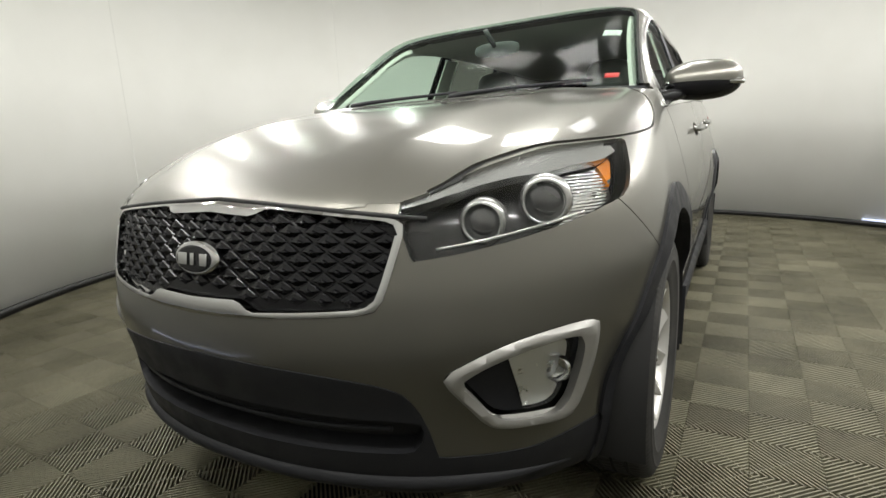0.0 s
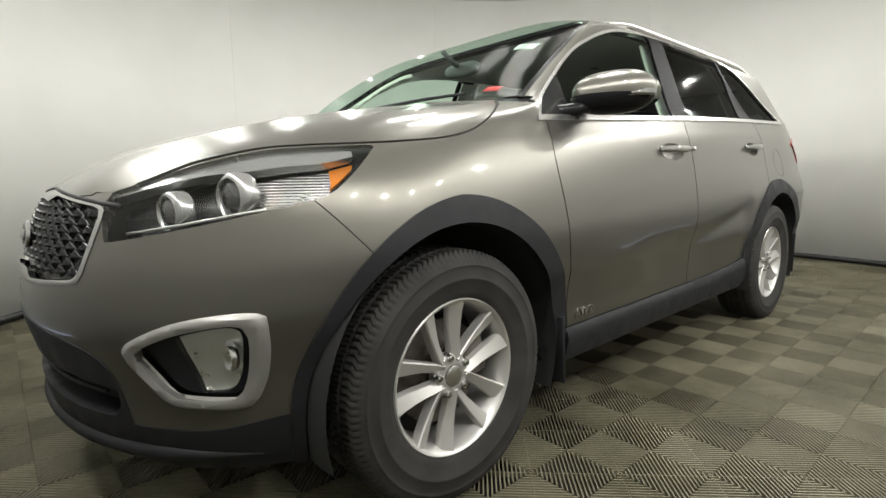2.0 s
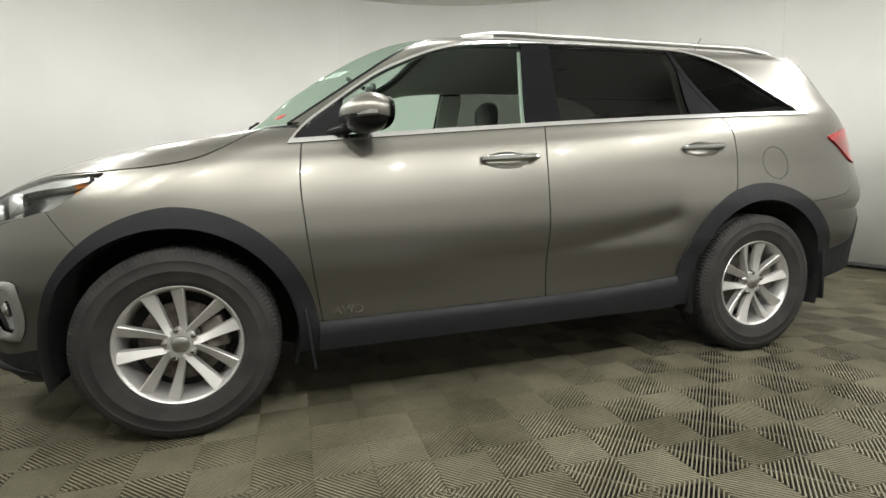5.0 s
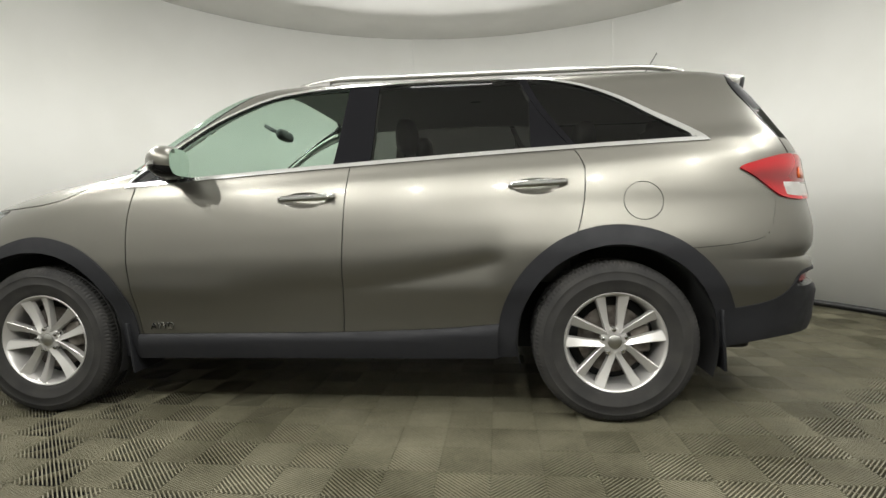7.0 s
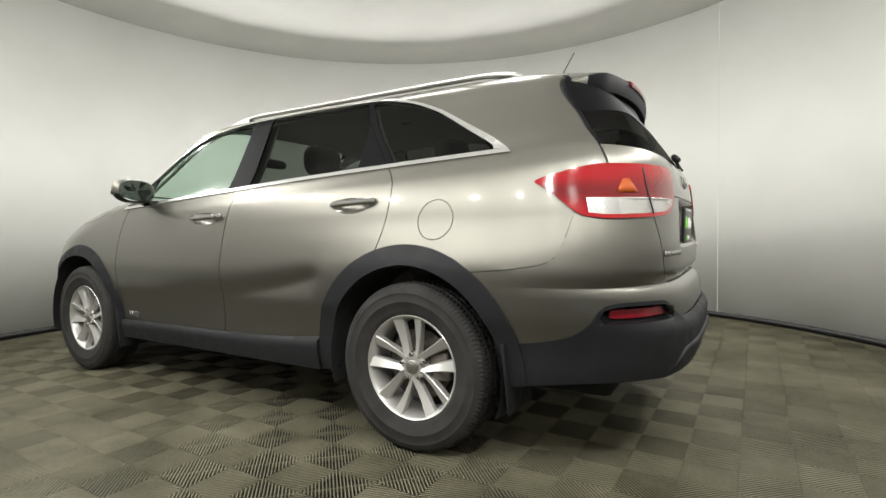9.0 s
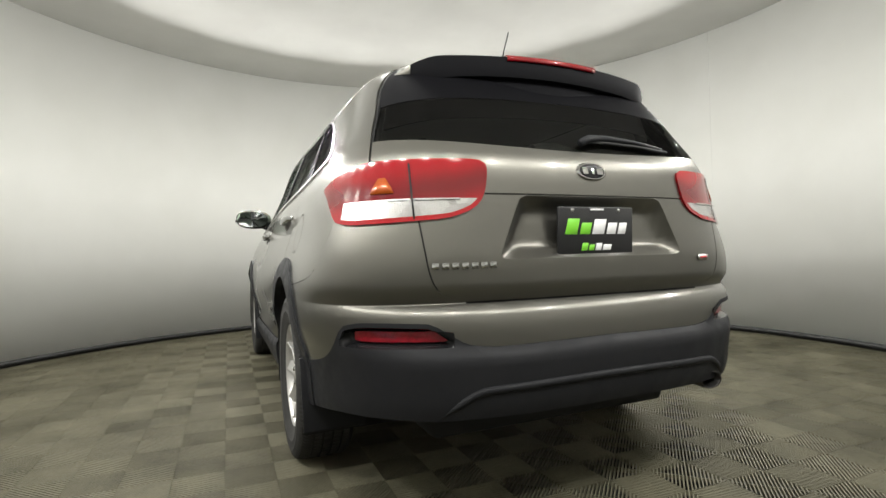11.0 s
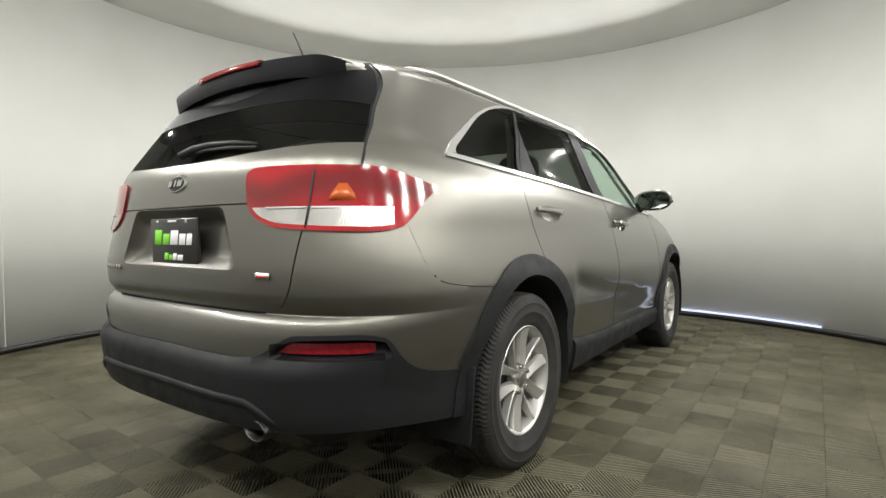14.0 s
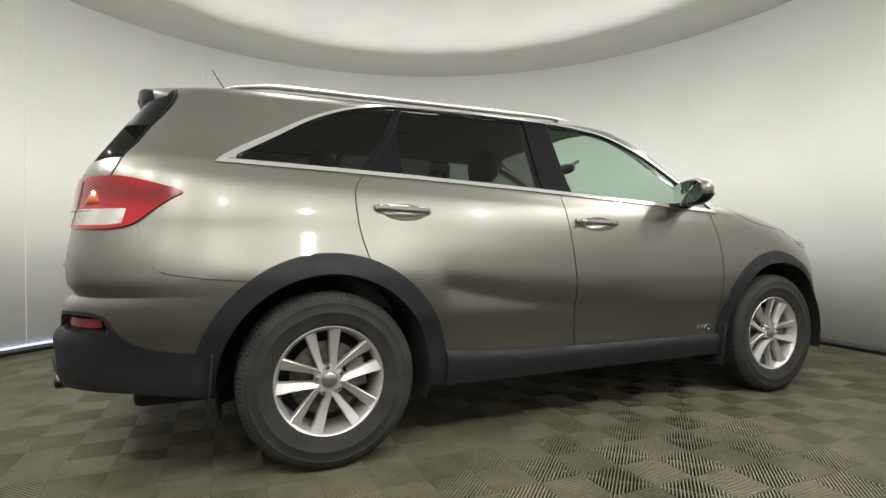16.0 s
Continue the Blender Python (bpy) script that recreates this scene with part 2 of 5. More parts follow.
def ring_band(bm, r0, r1, z0, z1, a0, a1, n):
    """A curved band with a rectangular section."""
    rows = []
    for i in range(n + 1):
        a = a0 + (a1 - a0) * i / n
        d = Vector((math.cos(a), math.sin(a), 0))
        rows.append([ROOM + d * r0 + Vector((0, 0, z0)), ROOM + d * r1 + Vector((0, 0, z0)),
                     ROOM + d * r1 + Vector((0, 0, z1)), ROOM + d * r0 + Vector((0, 0, z1))])
    vs = quad_strip(bm, rows, True)
    if a1 - a0 < 6.28:
        bm.faces.new(vs[0])
        bm.faces.new(list(reversed(vs[-1])))
    return fix(bm)


def build_room():
    bm = bmesh.new()
    ring_band(bm, ROOM_R, ROOM_R + .08, -.02, CEILING_Z - .001, 0, 2 * math.pi, 160)
    wall = part("wall_round", bm, WALL, None)
    tagged(wall, "curved white studio wall of smooth panels with faint seams", "wall", kind="structure")
    bm = bmesh.new()
    ring_band(bm, .0, ROOM_R + .08, CEILING_Z, CEILING_Z + .06, 0, 2 * math.pi, 128)
    bmesh.ops.remove_doubles(bm, verts=bm.verts[:], dist=1e-5)
    ceiling = part("ceiling", bm, CEIL, None, smooth=False)
    tagged(ceiling, "flat pale grey round ceiling", "ceiling", kind="structure")
    bm = bmesh.new()
    ring_band(bm, ROOM_R - .02, ROOM_R - .002, 0, .055, 0, 2 * math.pi, 160)
    tagged(part("baseboard", bm, BASE, None), "thin black baseboard at the foot of the wall", "baseboard", kind="structure")

    for a in (-102.5, -68.2, -42.7, 20, 62, 101):
        bm = bmesh.new()
        ring_band(bm, ROOM_R - .0015, ROOM_R + .004, .055, CEILING_Z - .002, radians(a), radians(a + .09), 1)
        tagged(part("trim", bm, SEAM, None, smooth=False), "thin vertical joint strip in the white wall", "trim", kind="structure")
    # glowing strips on a closed wall in place of a real gap
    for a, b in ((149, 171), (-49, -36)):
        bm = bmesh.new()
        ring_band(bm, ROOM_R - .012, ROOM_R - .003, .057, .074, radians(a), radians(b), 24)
        tagged(part("light_slit", bm, LEAK_GLOW, None), "glowing bluish strip standing in for daylight from under the wall", "trim", kind="structure")


build_room()


# ---- car body: outlines of panels, lamps and openings on that surface ----
belt = curve([(-1.0, 1.126), (-.943, 1.13), (.183, 1.201), (1.211, 1.255), (1.796, 1.277), (1.9, 1.28)])
dlo_top = curve([(-.97, 1.08), (-.943, 1.13), (-.742, 1.306), (-.49, 1.467), (-.17, 1.576), (.157, 1.606), (.6, 1.617), (1.018, 1.611),
                 (1.227, 1.578), (1.415, 1.511), (1.595, 1.412), (1.772, 1.307), (1.82, 1.265), (1.9, 1.15)])
door_a = curve([(.38, -.856), (.6, -.885), (.8, -.905), (.96, -.914), (1.06, -.906), (1.15, -.893)])
door_b = curve([(.38, .145), (.6, .150), (.8, .156), (1.04, .166), (1.2, .183), (1.62, .235)])
door_c = curve([(.78, 1.175), (.832, 1.207), (.95, 1.245), (1.05, 1.262), (1.146, 1.266), (1.2, 1.25), (1.26, 1.205), (1.47, 1.05), (1.62, .975)])
sill_z = curve([(-1.0, .40), (-.9, .403), (.187, .415), (.62, .432), (.9, .458), (1.0, .48)])
rear_black = curve([(.4, .47), (.75, .49), (.895, .513), (1.18, .56), (1.26, .60), (1.34, .675), (1.47, .688), (1.72, .683), (1.90, .612),
                    (2.0, .603), (2.45, .607)])
front_black = curve([(.4, .42), (.82, .40), (1.04, .385), (1.33, .352), (1.57, .352), (1.61, .442), (1.69, .520), (1.86, .551), (2.09, .566), (2.4, .572)])
grille_top = curve([(0, .918), (.14, .911), (.30, .900), (.47, .884), (.6, .870)])
grille_low = curve([(0, .672), (.15, .677), (.44, .696), (.6, .71)])
lamp_low = curve([(-2.25, .772), (-2.175, .788), (-1.984, .837), (-1.813, .879), (-1.756, .893), (-1.70, .93), (-1.594, 1.016), (-1.5, 1.10)])
lamp_up = curve([(-2.25, .86), (-2.139, .900), (-1.931, .979), (-1.797, 1.008), (-1.728, 1.012), (-1.594, 1.018), (-1.5, 1.02)])
hood_z = curve([(-2.30, .90), (-2.20, .898), (-2.139, .906), (-1.931, .985), (-1.797, 1.014), (-1.728, 1.018), (-1.594, 1.024), (-1.39, 1.042),
                (-1.28, 1.066), (-1.2, 1.10), (-1.1, 1.155), (-1.0, 1.205), (-.9, 1.26)])
brow_h = curve([(-2.2, .004), (-2.05, .009), (-1.95, .020), (-1.86, .034), (-1.76, .036), (-1.66, .022), (-1.60, .006)])
screen_x = curve([(1.20, -.940), (1.40, -.642), (1.52, -.458), (1.60, -.312), (1.64, -.225)])
gate_y = curve([(.742, .50), (.755, .555), (.785, .60), (.85, .625), (1.0, .642), (1.03, .646), (1.10, .69), (1.19, .752), (1.276, .735), (1.40, .692),
                (1.53, .645), (1.60, .585), (1.64, .44)])
seam_rear = curve([(1.5, .78), (1.69, .79), (1.95, .818), (2.01, .835), (2.045, .87), (2.08, .985), (2.1, 1.08)])
tail_low = curve([(1.0, 1.15), (1.10, 1.128), (1.28, 1.010), (1.40, 1.0), (1.78, 1.012), (1.88, 1.036), (1.97, 1.09)])
tail_top = curve([(1.0, 1.12), (1.10, 1.139), (1.42, 1.188), (2.0, 1.186)])
under_z = curve([(-2.4, .20), (-2.1, .215), (-1.85, .25), (-1.0, .29), (.9, .30), (1.7, .33), (1.9, .36), (2.2, .392), (2.45, .40)])
FOG = ((.572, .553), (.70, .628), (.80, .650), (.848, .652), (.842, .56), (.792, .405), (.65, .412))


def smooth_min(values, k=60.0):
    v = np.stack(values)
    low = v.min(0)
    return low - np.log(np.exp(-k * (v - low)).sum(0)) / k


def polygon(u, v, pts, k=90.0):
    """Rounded convex polygon (clockwise): positive inside, about in metres."""
    ds = []
    for (a, b), (c, d) in zip(pts, pts[1:] + pts[:1]):
        n = math.hypot(c - a, d - b)
        ds.append(((d - b) * (u - a) - (c - a) * (v - b)) / n)
    return smooth_min(ds, k)


def f_arch(x, y, z):
    return np.minimum(np.hypot(x - 1.39, z - .37), np.hypot(x + 1.39, z - .37))


def f_arch_out(x, y, z):
    front = .515 - .045 * np.clip((-x - 1.39) / .42, 0, 1)
    return f_arch(x, y, z) - np.where(x < 0, front, .526)


def f_dlo(x, y, z):
    return np.minimum(dlo_top(x) - z, z - belt(x))


def f_glass(x, y, z):
    s = np.clip((x - 1.15) / .5, 0, 1)
    return np.minimum(dlo_top(x + .030 * s * s) - .012 - z, z - belt(x) - .004)


def f_grille(x, y, z):
    a = np.abs(y)
    side = .470 + .21 * (z - .70) - a
    return smooth_min([grille_top(a) - .010 - z, z - grille_low(a), side], 70) + .007


def f_grille_in(x, y, z):
    a = np.abs(y)
    tab = np.clip((.185 - a) / .05, 0, 1)
    tab = tab * tab * (3 - 2 * tab)
    side = .454 + .21 * (z - .70) - a
    return smooth_min([grille_top(a) - .017 - .018 * tab - z, z - grille_low(a) - .014 - .026 * tab, side], 80) + .008


def f_lamp(x, y, z):
    return np.minimum(np.minimum(lamp_up(x) - z, z - lamp_low(x)), -y - (.529 - (z - .788) * .41))


def f_tail(x, y, z):
    c = x + y
    return smooth_min([tail_top(c) - z, z - tail_low(c), -y - (.418 + (1.18 - z) * .2)], 62) + .009


def f_fog(x, y, z):
    return polygon(-y, z, FOG)


def f_under(x, y, z):
    return z - under_z(x)


def f_bowl(x, y, z):
    a = 1 - np.hypot((x + .03) / .108, (z - 1.035) / .038)
    b = 1 - np.hypot((x - 1.045) / .108, (z - 1.075) / .038)
    return np.maximum(a, b) * .038


def f_pocket(x, y, z):
    return smooth_min([1.080 - z, z - .872, .305 + (1.075 - z) * .45 + y], 120)


def f_intake(x, y, z):
    return smooth_min([.458 - z - .05 * y * y, z - .365, .53 + (z - .4) * .25 + y], 70)


def f_reflect(x, y, z):
    return smooth_min([.658 - z, z - .624, -y - .555, (x + y) - 1.375], 160)


def f_recess(x, y, z):
    c = x + y
    return smooth_min([rear_black(c) - .014 - z, z - .608, c - 1.315, 1.85 - c], 130)


SIDE = lambda x, y, z: (y < -.45) & (np.abs(x) < 1.9)
NOSE = lambda x, y, z: x < -1.45
TAIL = lambda x, y, z: x > 1.45
GAP = .0026

CUTS = [
    (lambda x, y, z: f_arch(x, y, z) - .440, lambda x, y, z: (z < 1.0) & (y < -.5)),
    (f_arch_out, lambda x, y, z: (z < 1.0) & (y < -.5)),
    (lambda x, y, z: z - sill_z(x), lambda x, y, z: np.abs(x) < 1.0),
    (lambda x, y, z: z - rear_black(x + y), TAIL),
    (lambda x, y, z: z - front_black(-x + y), NOSE),
    (f_grille, NOSE), (f_grille_in, NOSE), (lambda x, y, z: f_grille(x, y, z) - .008, NOSE), (f_lamp, NOSE), (f_fog, NOSE),
    (lambda x, y, z: f_fog(x, y, z) - .024, NOSE), (lambda x, y, z: f_fog(x, y, z) - .010, NOSE), (lambda x, y, z: f_fog(x, y, z) - .036, NOSE),
    (lambda x, y, z: z - hood_z(x) - GAP, lambda x, y, z: x < -.8), (lambda x, y, z: z - hood_z(x) + GAP, lambda x, y, z: x < -.8),
    (lambda x, y, z: z - 1.188, lambda x, y, z: x < -.6), (lambda x, y, z: z - 1.208, lambda x, y, z: x < -.6),
    (lambda x, y, z: screen_x(z) - x, lambda x, y, z: (x < 0) & (z > 1.15)),
    (lambda x, y, z: screen_x(z) - .022 - x, lambda x, y, z: (x < 0) & (z > 1.15)),
    (f_dlo, lambda x, y, z: SIDE(x, y, z) & (z > 1.0)), (f_glass, lambda x, y, z: SIDE(x, y, z) & (z > 1.0)),
    (lambda x, y, z: z - belt(x) + .014, lambda x, y, z: SIDE(x, y, z) & (z > 1.0)),
    (lambda x, y, z: dlo_top(x) + .002 - z, lambda x, y, z: SIDE(x, y, z) & (z > 1.0)),
    (lambda x, y, z: x - door_a(z) - GAP, SIDE), (lambda x, y, z: x - door_a(z) + GAP, SIDE),
    (lambda x, y, z: x - door_b(z) - GAP, SIDE), (lambda x, y, z: x - door_b(z) + GAP, SIDE),
    (lambda x, y, z: x - door_c(z) - GAP, SIDE), (lambda x, y, z: x - door_c(z) + GAP, SIDE),
    (lambda x, y, z: x + .735 - (z - 1.15) * .12, lambda x, y, z: SIDE(x, y, z) & (z > 1.0)),
    (lambda x, y, z: x - .095 - (z - 1.2) * .14, lambda x, y, z: SIDE(x, y, z) & (z > 1.1)),
    (lambda x, y, z: x - .275 - (z - 1.2) * .06, lambda x, y, z: SIDE(x, y, z) & (z > 1.1)),
    (lambda x, y, z: x - 1.03, lambda x, y, z: SIDE(x, y, z) & (z > 1.1)),
    (lambda x, y, z: x - door_c(z) - .035, lambda x, y, z: SIDE(x, y, z) & (z > 1.1)),
    (lambda x, y, z: np.hypot(x - 1.513, z - 1.001) - .083, lambda x, y, z: (x > 1.3) & (z > .85) & (z < 1.15)),
    (lambda x, y, z: np.hypot(x - 1.513, z - 1.001) - .0865, lambda x, y, z: (x > 1.3) & (z > .85) & (z < 1.15)),
    (lambda x, y, z: x + 1.776 - (.875 - z) * .83 - .0018, lambda x, y, z: NOSE(x, y, z) & (z < .95)),
    (lambda x, y, z: x + 1.776 - (.875 - z) * .83 + .0018, lambda x, y, z: NOSE(x, y, z) & (z < .95)),
    (lambda x, y, z: z - seam_rear(x) - .0016, lambda x, y, z: TAIL(x, y, z) & (x < 2.12)),
    (lambda x, y, z: z - seam_rear(x) + .0016, lambda x, y, z: TAIL(x, y, z) & (x < 2.12)),
    (f_tail, TAIL),
    (lambda x, y, z: f_tail(x, y, z) - .015, TAIL),
    (lambda x, y, z: x + y - 1.30, lambda x, y, z: TAIL(x, y, z) & (z > .95) & (z < 1.10)),
    (lambda x, y, z: z - 1.068, lambda x, y, z: TAIL(x, y, z) & (z > .95) & (z < 1.2)),
    (lambda x, y, z: -y - gate_y(z) - GAP, lambda x, y, z: x > 1.8), (lambda x, y, z: -y - gate_y(z) + GAP, lambda x, y, z: x > 1.8),
    (lambda x, y, z: z - .742, TAIL), (lambda x, y, z: z - .736, TAIL),
    (lambda x, y, z: z - 1.246 - .055 * y * y, TAIL), (lambda x, y, z: -y - gate_y(z) + .006, lambda x, y, z: (x > 1.8) & (z > 1.15)),
    (lambda x, y, z: z - 1.60, TAIL), (lambda x, y, z: z - 1.462 + .09 * y * y, lambda x, y, z: TAIL(x, y, z) & (z > 1.3)),
    (f_under, lambda x, y, z: z < .5),
    (f_bowl, lambda x, y, z: SIDE(x, y, z) & (z > .95) & (z < 1.15)),
    (f_pocket, lambda x, y, z: (x > 2.2) & (z > .8)),
    (f_intake, lambda x, y, z: x < -1.9),
    (f_reflect, lambda x, y, z: (x > 2.0) & (z < .75)),
    (f_recess, lambda x, y, z: (x > 1.9) & (z < .75)), (lambda x, y, z: f_recess(x, y, z) - .008, lambda x, y, z: (x > 1.9) & (z < .75)),
    (lambda x, y, z: z - 1.0815, lambda x, y, z: (x > 2.2) & (z > .9)), (lambda x, y, z: z - 1.0865, lambda x, y, z: (x > 2.2) & (z > .9)),
    (lambda x, y, z: x + 1.64, lambda x, y, z: NOSE(x, y, z) & (z > .75) & (z < 1.05)), (lambda x, y, z: z - lamp_low(x) - .025, lambda x, y, z: NOSE(x, y, z) & (z > .75) & (x > -1.85)),
    (lambda x, y, z: z - lamp_up(x) + brow_h(x), lambda x, y, z: NOSE(x, y, z) & (z > .75) & (x < -1.62)),
    (lambda x, y, z: x + 1.69 - (z - .9) * .35, lambda x, y, z: NOSE(x, y, z) & (z > .75)),
    (lambda x, y, z: x + 1.745 - (z - .9) * .35, lambda x, y, z: NOSE(x, y, z) & (z > .75)),
    (lambda x, y, z: x + 1.915 - (z - .9) * .25, lambda x, y, z: NOSE(x, y, z) & (z > .75)),
    (lambda x, y, z: -y - .705 - (.53 - z) * .12, lambda x, y, z: NOSE(x, y, z) & (z < .75)),
]


def cut(bm, f, mask):
    """Split the faces of bm along f = 0."""
    verts = list(bm.verts)
    co = np.array([v.co for v in verts])
    val = f(co[:, 0], co[:, 1], co[:, 2])
    val[np.abs(val) < 2e-5] = 0
    ok = mask(co[:, 0], co[:, 1], co[:, 2])
    val = dict(zip(verts, np.where(ok, val, np.nan)))
    zero = {v for v in verts if val[v] == 0}
    touched = set()
    for e in list(bm.edges):
        a, b = e.verts
        fa, fb = val[a], val[b]
        if fa * fb < 0:
            faces = list(e.link_faces)
            _, nv = bmesh.utils.edge_split(e, a, float(fa / (fa - fb)))
            val[nv] = 0
            zero.add(nv)
            touched.update(faces)
    for v in list(zero):
        touched.update(v.link_faces)
    for face in touched:
        zs = [v for v in face.verts if v in zero]
        if len(zs) < 2:
            continue
        sign = [val[v] for v in face.verts]
        if not (any(s > 0 for s in sign) and any(s < 0 for s in sign)):
            continue
        for i, a in enumerate(zs):
            done = False
            for b in zs[i + 1:]:
                if not any(b in e.verts for e in a.link_edges):
                    try:
                        bmesh.utils.face_split(face, a, b)
                        done = True
                    except ValueError:
                        pass
                    break
            if done:
                break


def classify(x, y, z):
    """The panel that each place of the left half belongs to."""
    d = f_arch(x, y, z)
    wheel = (np.abs(np.abs(x) - 1.39) < .6) & (y < -.55) & (z < 1.0)
    a, b, c = x - door_a(z), x - door_b(z), x - door_c(z)
    dlo, gl = f_dlo(x, y, z), f_glass(x, y, z)
    side = (y < -.5) & (x > -1.0) & (x < 1.95)
    on_belt = side & (z < belt(x)) & (z > belt(x) - .014) & (x > -.95) & (x < 1.82)
    in_dlo = side & (dlo > 0)
    low = z < belt(x) - .0
    above = z > belt(x)
    fuel = np.hypot(x - 1.513, z - 1.001)
    seam_f = x + 1.776 - (.875 - z) * .83
    seam_r = z - seam_rear(x)
    gate = -y - gate_y(z)
    tl = f_tail(x, y, z)
    fg = f_fog(x, y, z)
    nose, rear = x < -1.45, x > 1.6
    hz = z - hood_z(x)
    out = np.full(x.shape, "roof", object)
    taken = np.zeros(x.shape, bool)

    def put(name, m):
        m = m & ~taken
        out[m] = name
        taken[m] = True

    put("hole", (wheel & (d < .440)) | (z < under_z(x)))
    put("arch", wheel & (f_arch_out(x, y, z) < 0) & (z > .23) & ~(nose & (z < front_black(-x + y)) & (x < -1.85)))
    put("sill", (np.abs(x) < 1.0) & (z < sill_z(x)))
    put("reflector", (x > 2.0) & (z < .75) & (f_reflect(x, y, z) > 0))
    put("recess", (x > 1.9) & (z < .75) & (f_recess(x, y, z) > 0))
    put("rear_lower", (x > 1.45) & (z < rear_black(x + y)))
    put("grille_mesh", nose & (f_grille_in(x, y, z) > 0))
    put("grille_frame", nose & (f_grille(x, y, z) > 0))
    put("intake", (x < -1.9) & (f_intake(x, y, z) > 0))
    put("front_lower", (x < -1.45) & (z < front_black(-x + y)))
    put("lamp_front", nose & (f_lamp(x, y, z) > 0))
    put("fog_lens", nose & (fg > .036) & (-y > .705 + (.53 - z) * .12))
    put("fog_recess", nose & (fg > .024))
    put("fog_bezel", nose & (fg > 0))
    put("gap_hood", (x < -.95) & (np.abs(hz) < GAP) & (z < 1.195) & ~((-y < .53) & (x < -2.03)))
    put("hood", (x < -.9) & (hz > 0) & (z < 1.188))
    put("cowl", (x < -.75) & (z > 1.185) & (z < 1.208) & (x < screen_x(1.21) + .02))
    put("windshield", (z > 1.2) & (x < screen_x(z) - .022) & (z < 1.64))
    put("screen_edge", (z > 1.2) & (x < screen_x(z)) & (z < 1.645))
    put("chrome_trim", on_belt | (in_dlo & (gl < 0) & ~((x < -.735 + (z - 1.15) * .12) & (z < 1.2) & False)))
    put("sail", in_dlo & (x < -.735 + (z - 1.15) * .12))
    put("front_glass", in_dlo & (x < .095 + (z - 1.2) * .14))
    put("pillar_b", in_dlo & (x < .275 + (z - 1.2) * .06))
    put("gap_glass", in_dlo & (np.abs(c) < GAP))
    put("rear_glass", in_dlo & (x < 1.03) & (c < 0))
    put("pillar_c", in_dlo & (c < 0))
    put("pillar_d", in_dlo & (c < .035))
    put("quarter_glass", in_dlo)
    doors = side & low
    put("gap_front", doors & (z > sill_z(x)) & (np.abs(a) < GAP))
    put("gap_middle", doors & (z > sill_z(x)) & (np.abs(b) < GAP))
    put("gap_rear", doors & (np.abs(c) < GAP) & (f_arch_out(x, y, z) > 0))
    put("bowl_front", doors & (f_bowl(x, y, z) > 0) & (x < .3))
    put("bowl_rear", doors & (f_bowl(x, y, z) > 0))
    put("front_door", doors & (a > 0) & (b < 0))
    put("rear_door", doors & (b > 0) & (c < 0))
    put("tail_rim", rear & (tl > 0) & (tl < .015) & (z < 1.2))
    put("tail_clear", rear & (tl > 0) & (z < 1.068) & (z < 1.2) & (x + y > 1.30))
    put("tail_red", rear & (tl > 0))
    put("fuel_gap", (np.abs(fuel - .08475) < .00176) & (y < -.5))
    put("fuel_flap", (fuel < .083) & (y < -.5))
    put("gap_gate", (x > 1.8) & (np.abs(gate) < GAP) & (z > .739) & (z < 1.1))
    put("gap_gate_upper", (x > 1.8) & (np.abs(gate) < GAP) & (z >= 1.1) & (z < 1.60))
    put("gap_gate_low", (x > 1.8) & (gate < 0) & (z > .736) & (z < .742))
    put("gap_rear_bumper", rear & (np.abs(seam_r) < .0016) & (z < 1.02) & (x < 2.1) & (f_arch_out(x, y, z) > 0))
    put("hatch_band", (x > 1.8) & (gate < -.006) & (z > 1.462 - .09 * y * y) & (z < 1.60))
    put("rear_glass_hatch", (x > 1.8) & (gate < -.006) & (z > 1.246 + .055 * y * y) & (z < 1.60))
    put("hatch_edge", (x > 1.8) & (gate < 0) & (z > 1.246 + .055 * y * y) & (z < 1.60))
    put("gap_handle", (x > 2.2) & (gate < 0) & (z > 1.0815) & (z < 1.0865) & (-y < .44))
    put("pocket", (x > 2.2) & (f_pocket(x, y, z) > 0))
    put("tailgate", (x > 1.8) & (gate < 0) & (z > .742) & (z < 1.5))
    put("rear_bumper", rear & (z < 1.1) & ((seam_r < 0) | (x > 2.1)))
    put("gap_front_bumper", nose & (np.abs(seam_f) < .0018) & (z < .893) & (z > .6) & (f_arch_out(x, y, z) > 0))
    put("front_bumper", nose & (z < hood_z(x)) & (seam_f < 0))
    put("fender", (x < -.8) & (z < 1.25) & (a < .02))
    put("quarter_panel", (x > .9) & (z < 1.60) & (c > 0))
    return out


def make_body():
    g = body_grid()
    bm = bmesh.new()
    nz, nu, _ = g.shape
    vs = [[bm.verts.new(g[i, j]) for j in range(nu)] for i in range(nz)]
    for i in range(nz - 1):
        for j in range(nu - 1):
            bm.faces.new((vs[i][j], vs[i][j + 1], vs[i + 1][j + 1], vs[i + 1][j]))
    bm.normal_update()
    for f, mask in CUTS:
        cut(bm, f, mask)
    bm.normal_update()
    mid = np.array([f.calc_center_median() for f in bm.faces])
    names = classify(mid[:, 0], mid[:, 1], mid[:, 2])
    bm.verts.index_update()
    co = [v.co.copy() for v in bm.verts]
    no = [v.normal.copy() for v in bm.verts]
    regions = {}
    for f, name in zip(bm.faces, names):
        regions.setdefault(name, []).append([v.index for v in f.verts])
    bm.free()
    for p, n in zip(co, no):
        if abs(p.y) < 1e-6:
            n.y = 0
            n.normalize()
    return co, no, regions


CO, NO, REGIONS = make_body()


